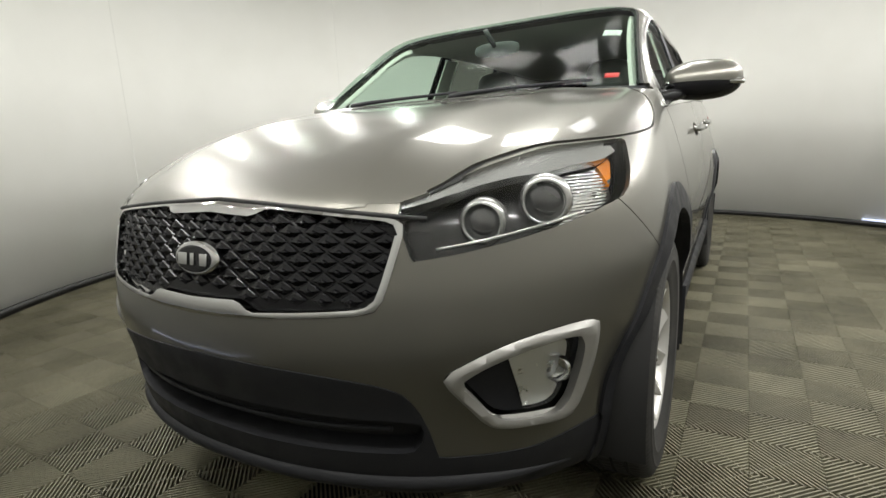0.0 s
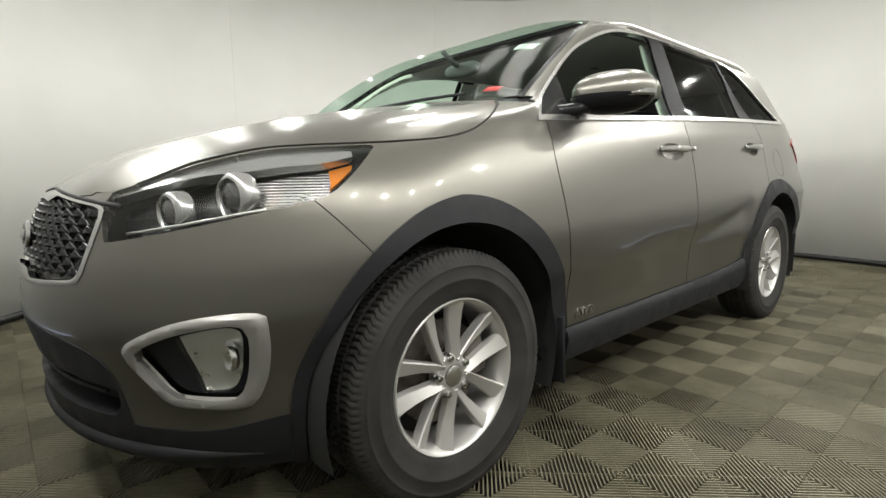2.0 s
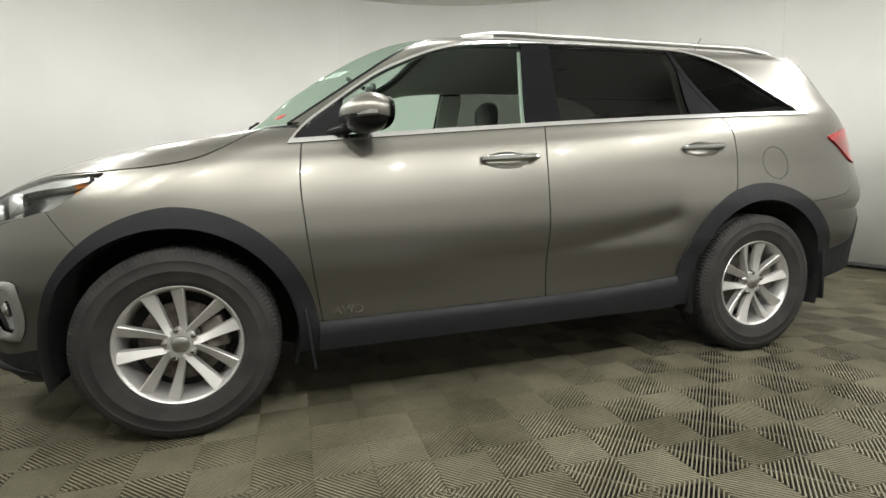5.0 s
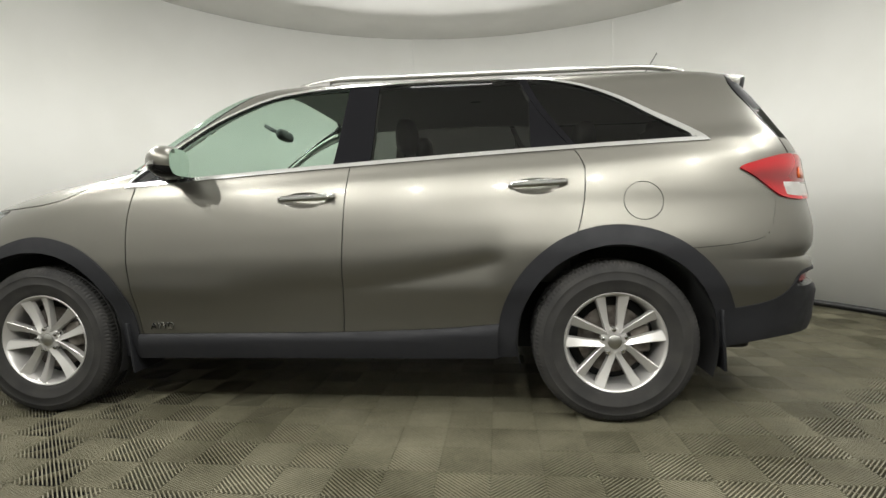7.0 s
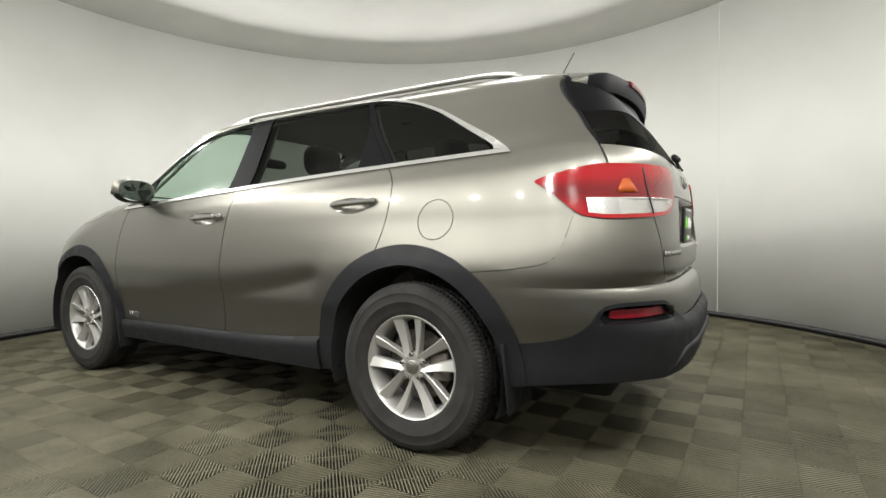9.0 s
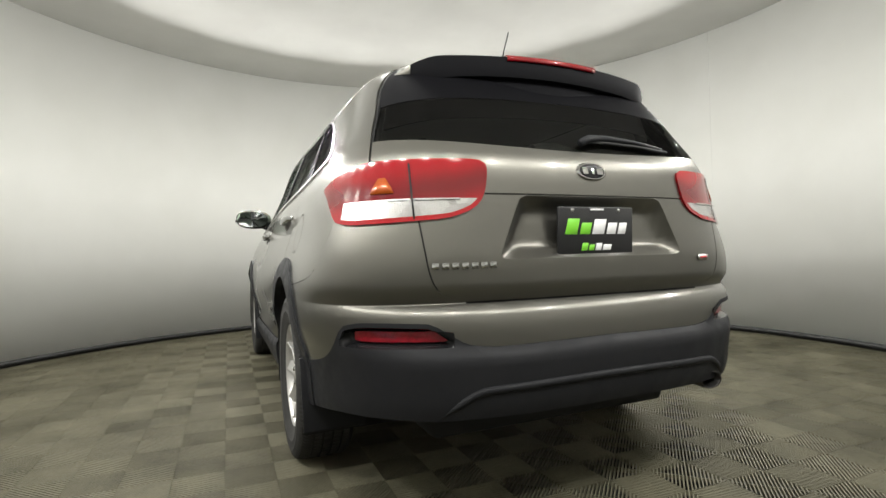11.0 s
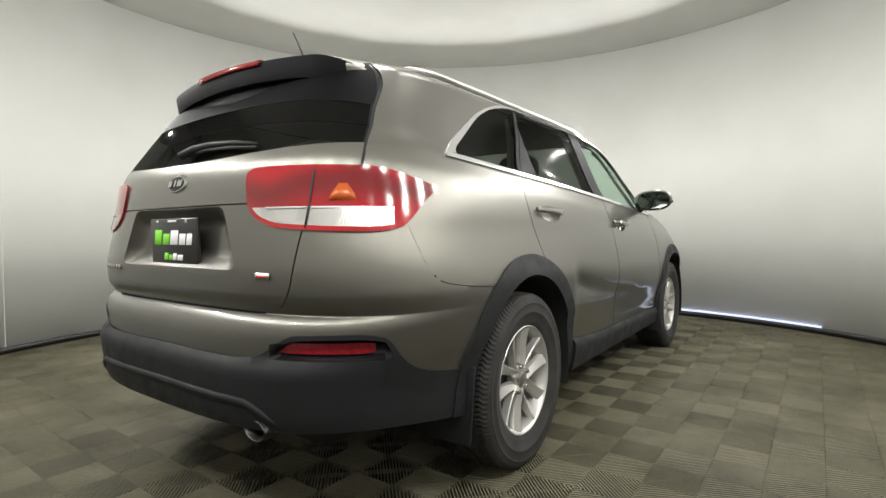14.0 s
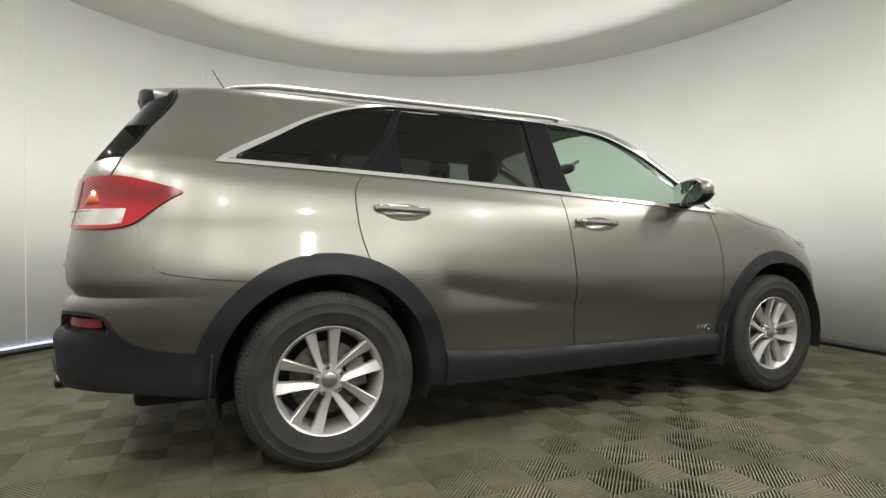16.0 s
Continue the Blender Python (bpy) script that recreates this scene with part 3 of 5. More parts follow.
def panel(names, sides="L", push=0.0, rim=.012, keep=None):
    """A bmesh of some regions of the left half (L), mirrored (R), or both halves (B)."""
    if isinstance(names, str):
        names = (names,)
    bm = bmesh.new()
    for s in ("L", "R") if sides == "B" else (sides,):
        k = -1 if s == "R" else 1
        made = {}
        for name in names:
            for idx in REGIONS.get(name, ()):
                if keep and not keep(sum((CO[i] for i in idx), Vector()) / len(idx)):
                    continue
                for i in idx:
                    if i not in made:
                        p = CO[i] + NO[i] * (push(CO[i]) if callable(push) else push)
                        made[i] = bm.verts.new((p.x, p.y * k, p.z))
                fv = [made[i] for i in idx]
                try:
                    bm.faces.new(fv if k == 1 else fv[::-1])
                except ValueError:
                    pass
    if sides == "B":
        mid = [v for v in bm.verts if abs(v.co.y) < 1e-5]
        bmesh.ops.remove_doubles(bm, verts=mid, dist=1e-5)
    bm.normal_update()
    if rim:
        edges = [e for e in bm.edges if len(e.link_faces) == 1]
        normal = {v: v.normal.copy() for e in edges for v in e.verts}
        r = bmesh.ops.extrude_edge_only(bm, edges=edges)
        fresh = [v for v in r["geom"] if isinstance(v, bmesh.types.BMVert)]
        old = {}
        for v in fresh:
            for e in v.link_edges:
                o = e.other_vert(v)
                if o in normal:
                    old[v] = normal[o]
        for v in fresh:
            if v in old:
                v.co -= old[v] * rim
        for e in edges:
            e.smooth = False
    return bm


car = thing("car", "taupe metallic SUV with black cladding on ribbed tile floor", "car")


def both(name, region, mat, parent=car, label="", **kw):
    return [part(name, panel(region, s, **kw), mat, parent, label) for s in "LR"]


def hood_rise(p):
    """A raised middle between two creases that part towards the windscreen."""
    edge = .40 + .20 * min(1, max(0, (p.x + 2.15) / 1.0))
    k = min(1, max(0, (edge + .08 - abs(p.y)) / .16))
    f = min(1, max(0, (p.x + 2.21) / .16)) * min(1, max(0, (-.98 - p.x) / .12))
    return .011 * k * k * (3 - 2 * k) * f


hood = part("hood", panel("hood", "B", push=hood_rise), PAINT, car)
part("front_bumper", panel("front_bumper", "B"), PAINT, car)
both("fender", "fender", PAINT)
front_doors = both("front_door", "front_door", PAINT)
rear_doors = both("rear_door", "rear_door", PAINT)
part("quarter_panel", panel("quarter_panel", "L"), PAINT, car)
part("quarter_panel", panel(("quarter_panel", "fuel_gap", "fuel_flap"), "R"), PAINT, car)
part("roof", panel("roof", "B"), PAINT, car)
tailgate = part("tailgate", panel("tailgate", "B"), PAINT, car)
part("rear_bumper", panel("rear_bumper", "B"), PAINT, car)
part("fuel_flap", panel("fuel_flap", "L"), PAINT, car, "round painted fuel flap")
part("fuel_flap_seal", panel("fuel_gap", "L", push=-.006, rim=0), RUBBER, car)
arches = [part("wheel_arch_cladding", panel("arch", s, push=.010, rim=.05, keep=lambda p, q=q: p.x * q > 0), CLADDING, car, "black plastic wheel arch trim") for s in "LR" for q in (-1, 1)]


def sill_ledge(p):
    """The sill stands out under a narrow ledge."""
    k = min(1, max(0, (float(sill_z(p.x)) - p.z) / .022))
    return .006 + .018 * k * k * (3 - 2 * k)


both("sill_cladding", "sill", CLADDING, label="black plastic sill trim", push=sill_ledge)
def lower_step(p):
    """The black part stands proud of the painted part, with a soft ledge."""
    if p.x < 1.95:
        return .004
    k = min(1, max(0, (min(.606, float(rear_black(p.x - abs(p.y)))) - p.z) / .028))
    side = min(1, max(0, (.86 - abs(p.y)) / .25))
    return .004 + .028 * k * k * (3 - 2 * k) * side


def recess_depth(p):
    v = float(f_recess(np.array([p.x]), np.array([-abs(p.y)]), np.array([p.z]))[0])
    return .004 - min(.036, max(0, v) * 3.2)


part("rear_lower_bumper", panel("rear_lower", "B", push=lower_step), CLADDING, car, "black plastic lower rear bumper")
for s in "LR":
    part("reflector_recess", panel(("recess", "reflector"), s, push=recess_depth, rim=0), GLOSS_BLACK, car, "black recess round the reflector")
part("front_lower_bumper", panel("front_lower", "B", push=.003, rim=.062), CLADDING, car, "black plastic lower front bumper")
def pieces(bm):
    """The separate pieces of a bmesh, each as a bmesh of its own."""
    left, out = set(bm.faces), []
    while left:
        stack, found = [left.pop()], []
        while stack:
            f = stack.pop()
            found.append(f)
            for v in f.verts:
                for g in v.link_faces:
                    if g in left:
                        left.remove(g)
                        stack.append(g)
        one = bmesh.new()
        made = {v: one.verts.new(v.co) for v in {v for f in found for v in f.verts}}
        for f in found:
            one.faces.new([made[v] for v in f.verts])
        if len(found) > 3:
            out.append(one)
    bm.free()
    return out


for gap in ("gap_front", "gap_middle", "gap_rear", "gap_glass", "gap_hood", "gap_gate", "gap_gate_upper", "gap_rear_bumper", "gap_front_bumper"):
    for s in "LR":
        for piece in pieces(panel(gap, s, push=-.007, rim=0)):
            part("shut_line_seal", piece, RUBBER, car)
for gap in ("gap_gate_low", "gap_handle"):
    part("shut_line_seal", panel(gap, "B", push=-.007, rim=0), RUBBER, car)
part("windshield", panel("windshield", "B", push=-.003, rim=.005), GLASS, car, "clear windscreen with a green tint")
part("windshield_frame", panel("screen_edge", "B", push=-.002), GLOSS_BLACK, car, "black ceramic edge of the windscreen")
part("cowl", panel("cowl", "B", push=-.012), CLADDING, car, "black plastic cowl under the windscreen")
both("window_trim", "chrome_trim", BRIGHT, label="bright chrome window surround", push=.008, rim=.022)
both("mirror_sail", "sail", GLOSS_BLACK, push=-.002)
for door, s in zip(front_doors, "LR"):
    part("window", panel("front_glass", s, push=-.004, rim=.004), GLASS, door, "lightly tinted door glass")
for door, s in zip(rear_doors, "LR"):
    part("window", panel("rear_glass", s, push=-.004, rim=.004), PRIVACY, door, "dark privacy glass")
for reg in ("pillar_b", "pillar_c", "pillar_d"):
    both("pillar_trim", reg, MATT_BLACK, label="gloss black pillar trim", push=-.001)
both("quarter_window", "quarter_glass", PRIVACY, label="dark privacy glass", push=-.003, rim=.004)
part("window", panel("rear_glass_hatch", "B", push=-.002, rim=.004), PRIVACY, tailgate, "dark privacy rear window")
# black edge band, deep enough to paint in the spoiler's reflection
part("window_band", panel("hatch_band", "B", push=-.001, rim=.004), MATT_BLACK, tailgate, "black band at the top of the rear window, spoiler's dark reflection painted in")
both("window_frame", "hatch_edge", GLOSS_BLACK, tailgate, push=-.001)


def frame_rise(p):
    """A rounded section between the outer and inner edges of the surround."""
    q = np.array([p.x]), np.array([p.y]), np.array([p.z])
    v, w = float(f_grille(*q)[0]), -float(f_grille_in(*q)[0])
    return .002 + .45 * max(0, min(v, w, .012))


part("grille_frame", panel("grille_frame", "B", push=frame_rise, rim=.03), CHROME, car, "chrome grille surround")
grille = part("grille_panel", panel("grille_mesh", "B", push=-.02, rim=0), GRILLE_BLACK, car, "gloss black grille of pointed lozenges")


def bezel_rise(p):
    v = float(f_fog(np.array([p.x]), np.array([p.y]), np.array([p.z]))[0])
    return .004 + 1.3 * min(max(v, 0), .010) - .4 * max(0, v - .010)


both("fog_lamp_bezel", "fog_bezel", SILVER, label="satin silver fog lamp surround", push=bezel_rise, rim=.03)


# ---- car details ----
def flutes(m, scale, strength):
    """Upright ribs as fine relief."""
    tc = node(m, "ShaderNodeTexCoord")
    wave = node(m, "ShaderNodeTexWave", Scale=scale, Distortion=.3)
    wave.bands_direction = "Z"
    bump = node(m, "ShaderNodeBump", Strength=strength, Distance=.004)
    link(m, tc, "Object", wave, "Vector")
    link(m, wave, "Fac", bump, "Height")
    link(m, bump, "Normal", m.node_tree.nodes["Principled BSDF"], "Normal")
    return m


BROW = material("lamp_brow_silver", (.46, .46, .455), .26, .9)
HOUSING = material("lamp_housing", (.010, .010, .011), .22)
PROJECTOR_GLASS = material("projector_glass", (.03, .03, .032), .03, 0, 1.0, Specular_IOR_Level=.9)
REFLECTOR = flutes(material("lamp_reflector", (.66, .66, .66), .16, 1.0), 46.0, .5)
AMBER = material("amber_reflector", (.72, .22, .012), .18, .2, .6)
DIM_AMBER = material("dim_amber_reflector", (.46, .085, .008), .16, .2, .6)
DIM_RED = speckle(material("red_reflector", (.26, .006, .016), .22, 0, .6), 60, (.22, .005, .013), (.31, .008, .020))
RED_LENS = material("red_lamp_lens", (.42, .005, .008), .12, 0, .7, Specular_IOR_Level=.4)


def lens_bands():
    """Faint level bands and a soft patchiness inside the red lens."""
    m = RED_LENS
    shader = m.node_tree.nodes["Principled BSDF"]
    tc = node(m, "ShaderNodeTexCoord")
    wave = node(m, "ShaderNodeTexWave", Scale=1.7, Distortion=7.0)
    wave.bands_direction = "Z"
    wave.inputs["Detail"].default_value = 2.0
    ramp = node(m, "ShaderNodeValToRGB")
    ramp.color_ramp.elements[0].color = (.15, .002, .005, 1)
    ramp.color_ramp.elements[1].color = (.34, .003, .008, 1)
    link(m, tc, "Object", wave, "Vector")
    link(m, wave, "Fac", ramp, "Fac")
    link(m, ramp, "Color", shader, "Base Color")


lens_bands()
CLEAR_LENS = material("clear_ribbed_lens", (.62, .61, .60), .20, .75, .6)


def lens_ribs():
    """Fine upright flutes and a darker patchwork inside the clear lens."""
    m = CLEAR_LENS
    shader = m.node_tree.nodes["Principled BSDF"]
    tc = node(m, "ShaderNodeTexCoord")
    wave = node(m, "ShaderNodeTexWave", Scale=42.0, Distortion=.4)
    wave.bands_direction = "Y"
    bump = node(m, "ShaderNodeBump", Strength=.25, Distance=.003)
    link(m, tc, "Object", wave, "Vector")
    link(m, wave, "Fac", bump, "Height")
    link(m, bump, "Normal", shader, "Normal")
    cells = node(m, "ShaderNodeTexVoronoi", Scale=16.0)
    ramp = node(m, "ShaderNodeValToRGB")
    ramp.color_ramp.elements[0].color = (.42, .41, .40, 1)
    ramp.color_ramp.elements[1].color = (.74, .73, .72, 1)
    link(m, tc, "Object", cells, "Vector")
    link(m, cells, "Color", ramp, "Fac")
    link(m, ramp, "Color", shader, "Base Color")


lens_ribs()
FOG_SILVER = speckle(material("fog_reflector", (.88, .88, .88), .38, .9), 30, .25, .45, target="Roughness")
LINER = relief(material("grey_headliner", (.60, .59, .55), .9), 400, .2)
TRIM_IN = material("dark_interior_plastic", (.055, .055, .056), .6)
LEATHER = relief(material("black_leather", (.060, .058, .056), .45), 300, .25)
GREEN = material("bright_green_print", (.20, .62, .04), .4)
WHITE = material("white_print", (.80, .80, .80), .4)
RED = material("red_label", (.70, .03, .04), .4)
PLATE_BLACK = material("black_plate", (.015, .015, .016), .3)
MIRROR = material("mirror_glass", (.80, .84, .82), .02, 1.0)


def side_y(x, z):
    r = ring(z, 72, 110, 64)
    return float(np.interp(x, r[:, 0], r[:, 1]))


def tail_at(y, z):
    r = ring(z, 72, 110, 64)[-65:]
    return float(np.interp(-abs(y), r[:, 1], r[:, 0]))


def nose_at(y, z):
    r = ring(z, 72, 110, 64)[:73][::-1]
    return float(np.interp(-abs(y), r[:, 1], r[:, 0]))


def mirrored(bm):
    """Flip a bmesh to the other side of the car."""
    for v in bm.verts:
        v.co.y = -v.co.y
    bmesh.ops.reverse_faces(bm, faces=bm.faces[:])
    return bm


def two(name, make, mat, parents=(car, car), label="", sharp=None):
    """A left part from make() and its mirrored twin."""
    out = []
    for k, parent in enumerate(parents):
        bm = make()
        fix(bm)
        if k:
            mirrored(bm)
        out.append(part(name, bm, mat, parent, label, sharp=sharp))
    return out


def rear_grid(y0, y1, z0, z1, out, ny=14, nz=4):
    """A patch that follows the tail, pushed out."""
    bm = bmesh.new()
    quad_strip(bm, [[(tail_at(y0 + (y1 - y0) * i / ny, z0 + (z1 - z0) * j / nz) + out, y0 + (y1 - y0) * i / ny, z0 + (z1 - z0) * j / nz)
                     for i in range(ny + 1)] for j in range(nz + 1)])
    return bm


def thicken(bm, d):
    """Close a sheet into a slab of thickness d along its normals."""
    bm.normal_update()
    r = bmesh.ops.solidify(bm, geom=bm.faces[:], thickness=d)
    return fix(bm)


# door handles and their bowls
def dish(p):
    v = float(f_bowl(np.array([p.x]), np.array([p.y]), np.array([p.z]))[0])
    return -min(.022, v * 1.5)


def handle_shape(x0, x1, z0, z1):
    bm = bmesh.new()
    rows = []
    n = 18
    for i in range(n + 1):
        t = i / n
        x, z = x0 + (x1 - x0) * t, z0 + (z1 - z0) * t
        lift = .006 + .030 * math.sin(math.pi * min(1, max(0, t))) ** .45
        y = side_y(x, z) - lift
        h = .0165 - .005 * abs(2 * t - 1) ** 3
        d = .010
        rows.append([(x, y + d * math.cos(a) * (1 if math.cos(a) > 0 else .8), z + h * math.sin(a)) for a in [2 * math.pi * k / 12 for k in range(12)]])
    vs = quad_strip(bm, rows, True)
    bm.faces.new(vs[0])
    bm.faces.new(vs[-1])
    return bm


def lock_shape():
    bm = bmesh.new()
    y = side_y(.105, 1.049) - .030
    bmesh.ops.create_cone(bm, segments=20, radius1=.011, radius2=.0095, depth=.012, cap_ends=True,
                          matrix=Matrix.Translation((.098, y - .012, 1.049)) @ Matrix.Rotation(math.pi / 2, 4, "X"))
    return bm


for doors, reg, ends in ((front_doors, "bowl_front", (-.157, .122, 1.042, 1.050)), (rear_doors, "bowl_rear", (.925, 1.188, 1.082, 1.094))):
    for door, s in zip(doors, "LR"):
        part("handle_bowl", panel(reg, s, push=dish, rim=0), PAINT, door, "painted recess behind the handle")
    two("door_handle", lambda e=ends: handle_shape(*e), CHROME, doors, "chrome door handle")
two("door_lock", lock_shape, SATIN, front_doors)


# grille, intake, fog lamps
part("fog_lamp_recess", panel("fog_recess", "L", push=-.028, rim=0), CLADDING, car)
part("fog_lamp_recess", panel("fog_recess", "R", push=-.028, rim=0), CLADDING, car)
for s in "LR":
    fog = part("fog_lamp", panel("fog_lens", s, push=-.008, rim=.03), LENS, car, "clear fog lamp")
    part("reflector", panel("fog_lens", s, push=-.022, rim=0), FOG_SILVER, fog)
    bm = bmesh.new()
    lathe(bm, [(.030, -.012), (.034, -.004), (.030, .006), (.016, .010), (0.001, .011)], 24, "x")
    bmesh.ops.translate(bm, verts=bm.verts[:], vec=(nose_at(.765, .53) + .022, -.765 if s == "L" else .765, .535))
    part("bulb_shield", fix(bm), CHROME, fog)
part("intake_panel", panel(("intake", "front_lower", "front_bumper"), "B", push=-.06, rim=0, keep=lambda p: p.z < .6 and p.x < -1.95 and p.y > -.62), DARK, car, "dark lower air intake")


def nose_bar(z, half, r0, out, n=36):
    bm = bmesh.new()
    tube(bm, [(nose_at(-half + 2 * half * i / n, z) - out, -half + 2 * half * i / n, z) for i in range(n + 1)], r0, 8)
    return fix(bm)


part("intake_slat", nose_bar(.418, .46, .006, -.016), CLADDING, car)
part("chin_lip", nose_bar(.285, .78, [.004 + .016 * min(1, (1 - abs(i / 18 - 1)) * 5) for i in range(37)], .002), CLADDING, car, "black plastic chin lip")


def grille_stud():
    """A pointed lozenge with a bright tip facet; it faces along negative x."""
    bm = bmesh.new()
    loops = []
    for wy, wz, out, up in ((.0295, .0185, .004, 0), (.0265, .0166, .001, 0), (.0110, .0066, -.0035, .0008), (.0080, .0046, -.0095, .0014), (.0045, .0020, -.0110, .0024)):
        loops.append([(out, y * wy, z * wz + up) for y, z in ((-1, 0), (-.32, -.68), (0, -1), (.32, -.68), (1, 0), (.32, .68), (0, 1), (-.32, .68))])
    vs = quad_strip(bm, loops, True)
    bm.faces.new(vs[-1])
    fix(bm)
    me = bpy.data.meshes.new("grille_stud")
    bm.to_mesh(me)
    bm.free()
    me.materials.append(GRILLE_BLACK)
    return me


stud = grille_stud()
for row in range(16):
    for col in range(-9, 10):
        y, z = (col + (.5 if row % 2 else 0)) * .0625, .655 + row * .0197
        if float(f_grille_in(np.array([0.0]), np.array([y]), np.array([z]))[0]) > .010 and math.hypot(y / .07, (z - .79) / .04) > .8:
            slope = (nose_at(y + .01, z) - nose_at(y - .01, z)) / .02
            ob = new("grille_stud", stud)
            ob.parent = grille
            ob.matrix_basis = Matrix.Translation((nose_at(y, z) + .016, y, z)) @ Matrix.Rotation(-math.atan(slope), 4, "Z") @ Matrix.Rotation(radians(-6), 4, "Y")


def oval(bm, c, ry, rz, lean, depth, n=40):
    """A domed oval plate that faces along x; depth below zero faces forward."""
    rows = []
    for s, d in ((1, 0), (.97, .6), (.86, .9), (.8, 1), (.01, 1)):
        rows.append([(c[0] + depth * d + lean * rz * s * math.sin(2 * math.pi * k / n), c[1] + ry * s * math.cos(2 * math.pi * k / n),
                      c[2] + rz * s * math.sin(2 * math.pi * k / n)) for k in range(n)])
    quad_strip(bm, rows, True)
    return bm


def emblem(parent, x, z, ry, rz, lean, face):
    bm = bmesh.new()
    oval(bm, (x, 0, z), ry, rz, lean, .010 * face)
    e = part("emblem", fix(bm), CHROME, parent, "oval chrome emblem with a dark centre")
    bm = bmesh.new()
    oval(bm, (x + .0085 * face, 0, z), ry * .84, rz * .80, lean, .003 * face)
    part("emblem_field", fix(bm), GLOSS_BLACK, e)
    for y, w in ((-.5, .20), (0, .10), (.45, .26)):
        bm = bmesh.new()
        box(bm, (x + .009 * face - .004, y * ry - w * ry * .8, z - rz * .36), (x + .009 * face + .004, y * ry + w * ry * .8, z + rz * .36), bevel=.002)
        for v in bm.verts:
            v.co.x += lean * (v.co.z - z) + .003 * face
        part("emblem_bar", bm, CHROME, e)


emblem(car, nose_at(0, .79) + .002, .79, .078, .040, .14, -1)
emblem(tailgate, tail_at(0, 1.17) - .004, 1.172, .066, .034, -.28, 1)


# dark tube laid on the surface as the shade of the bonnet gap
bm = bmesh.new()
tube(bm, [(nose_at(yy, grille_top(abs(yy)) + .001) - .001, yy, float(grille_top(abs(yy))) + .001) for yy in np.linspace(-.545, .545, 60)], .0055, 8)
part("hood_seal", fix(bm), RUBBER, car, "dark strip standing in for the shaded gap at the bonnet's front edge")


# head lamps
def projector(parent, y, z, r, s):
    x = nose_at(y, z) + .042
    ys = -y if s == "L" else y
    for name, prof, mat in (("projector_ring", [(r, -.002), (r * 1.06, -.012), (r * 1.16, -.013), (r * 1.40, -.002), (r * 1.42, .03)], BROW),
                            ("projector_lens", [(r * .98, -.001), (r * .8, -.009), (r * .5, -.014), (.001, -.016)], PROJECTOR_GLASS)):
        bm = bmesh.new()
        lathe(bm, prof, 32, "x")
        bmesh.ops.rotate(bm, verts=bm.verts[:], matrix=Matrix.Rotation(radians(14 if s == "L" else -14), 3, "Z"))
        bmesh.ops.translate(bm, verts=bm.verts[:], vec=(x, ys, z))
        part(name, fix(bm), mat, parent)


for s in "LR":
    lamp = part("head_lamp", panel("lamp_front", s, push=.001, rim=.02), LENS, car, "clear head lamp with twin projectors")
    low = lambda p: p.z < lamp_up(p.x) - brow_h(p.x)
    zone = lambda p, a, b: -a + (p.z - .9) * (.25 if a > 1.9 else .35) < p.x < -b + (p.z - .9) * .35
    part("lamp_housing", panel("lamp_front", s, push=-.062, rim=0, keep=lambda p: p.x <= -1.915 + (p.z - .9) * .25), HOUSING, lamp)
    part("lamp_reflector", panel("lamp_front", s, push=-.045, rim=.02, keep=lambda p: zone(p, 1.915, 1.745) and low(p)), REFLECTOR, lamp)
    part("turn_signal", panel("lamp_front", s, push=-.040, rim=.02, keep=lambda p: zone(p, 1.745, 1.69) and low(p) and p.z - lamp_low(p.x) > .025), AMBER, lamp, "amber turn signal")
    part("lamp_backing", panel("lamp_front", s, push=-.05, rim=0, keep=lambda p: p.x >= -1.745 + (p.z - .9) * .35), HOUSING, lamp)
    part("lamp_brow", panel("lamp_front", s, push=-.010, rim=.022, keep=lambda p: not low(p) and p.x < -1.66), BROW, lamp, "satin silver band along the lamp's upper edge")
    projector(lamp, .628, .860, .036, s)
    projector(lamp, .728, .893, .041, s)
    bm = bmesh.new()
    k = -1 if s == "L" else 1
    tube(bm, [(nose_at(yy, lamp_low(nose_at(yy, .82)) + .014) + .020, k * yy, float(lamp_low(nose_at(yy, .82))) + .014) for yy in np.linspace(.56, .80, 14)], .003, 8)
    part("light_guide", fix(bm), SATIN, lamp)

# tail lamps
for s in "LR":
    lamp = part("tail_lamp", panel(("tail_red", "tail_rim"), s, push=.008, rim=.02), RED_LENS, car, "red tail lamp with a clear reversing strip")
    part("reversing_lens", panel("tail_clear", s, push=.008, rim=.01), CLEAR_LENS, lamp, "clear ribbed reversing lens")
    k = -1 if s == "L" else 1
    bm = bmesh.new()
    quad_strip(bm, [[(tail_at(y0 + (y1 - y0) * i / 4, z) + .0150, k * (y0 + (y1 - y0) * i / 4), z) for i in range(5)]
                    for z, y0, y1 in ((1.089, .705, .765), (1.110, .710, .757), (1.140, .722, .740))])
    part("turn_signal", thicken(bm, .002), DIM_AMBER, lamp, "amber turn signal")
    for name, mat, y0, y1, z0, z1, out in (("lamp_split", RUBBER, .655, .660, 1.006, 1.184, .0130), ("inner_frame", SATIN, .665, .800, 1.0645, 1.0700, .0135),
                                           ("inner_frame", SATIN, .515, .650, 1.0645, 1.0700, .0135)):
        bm = rear_grid(y0, y1, z0, z1, out, 6, 4) if k > 0 else mirrored(rear_grid(y0, y1, z0, z1, out, 6, 4))
        part(name, thicken(fix(bm), .0015), mat, lamp)
    part("rear_reflector", panel("reflector", s, push=-.020, rim=.01), DIM_RED, car, "red reflector in the rear bumper")


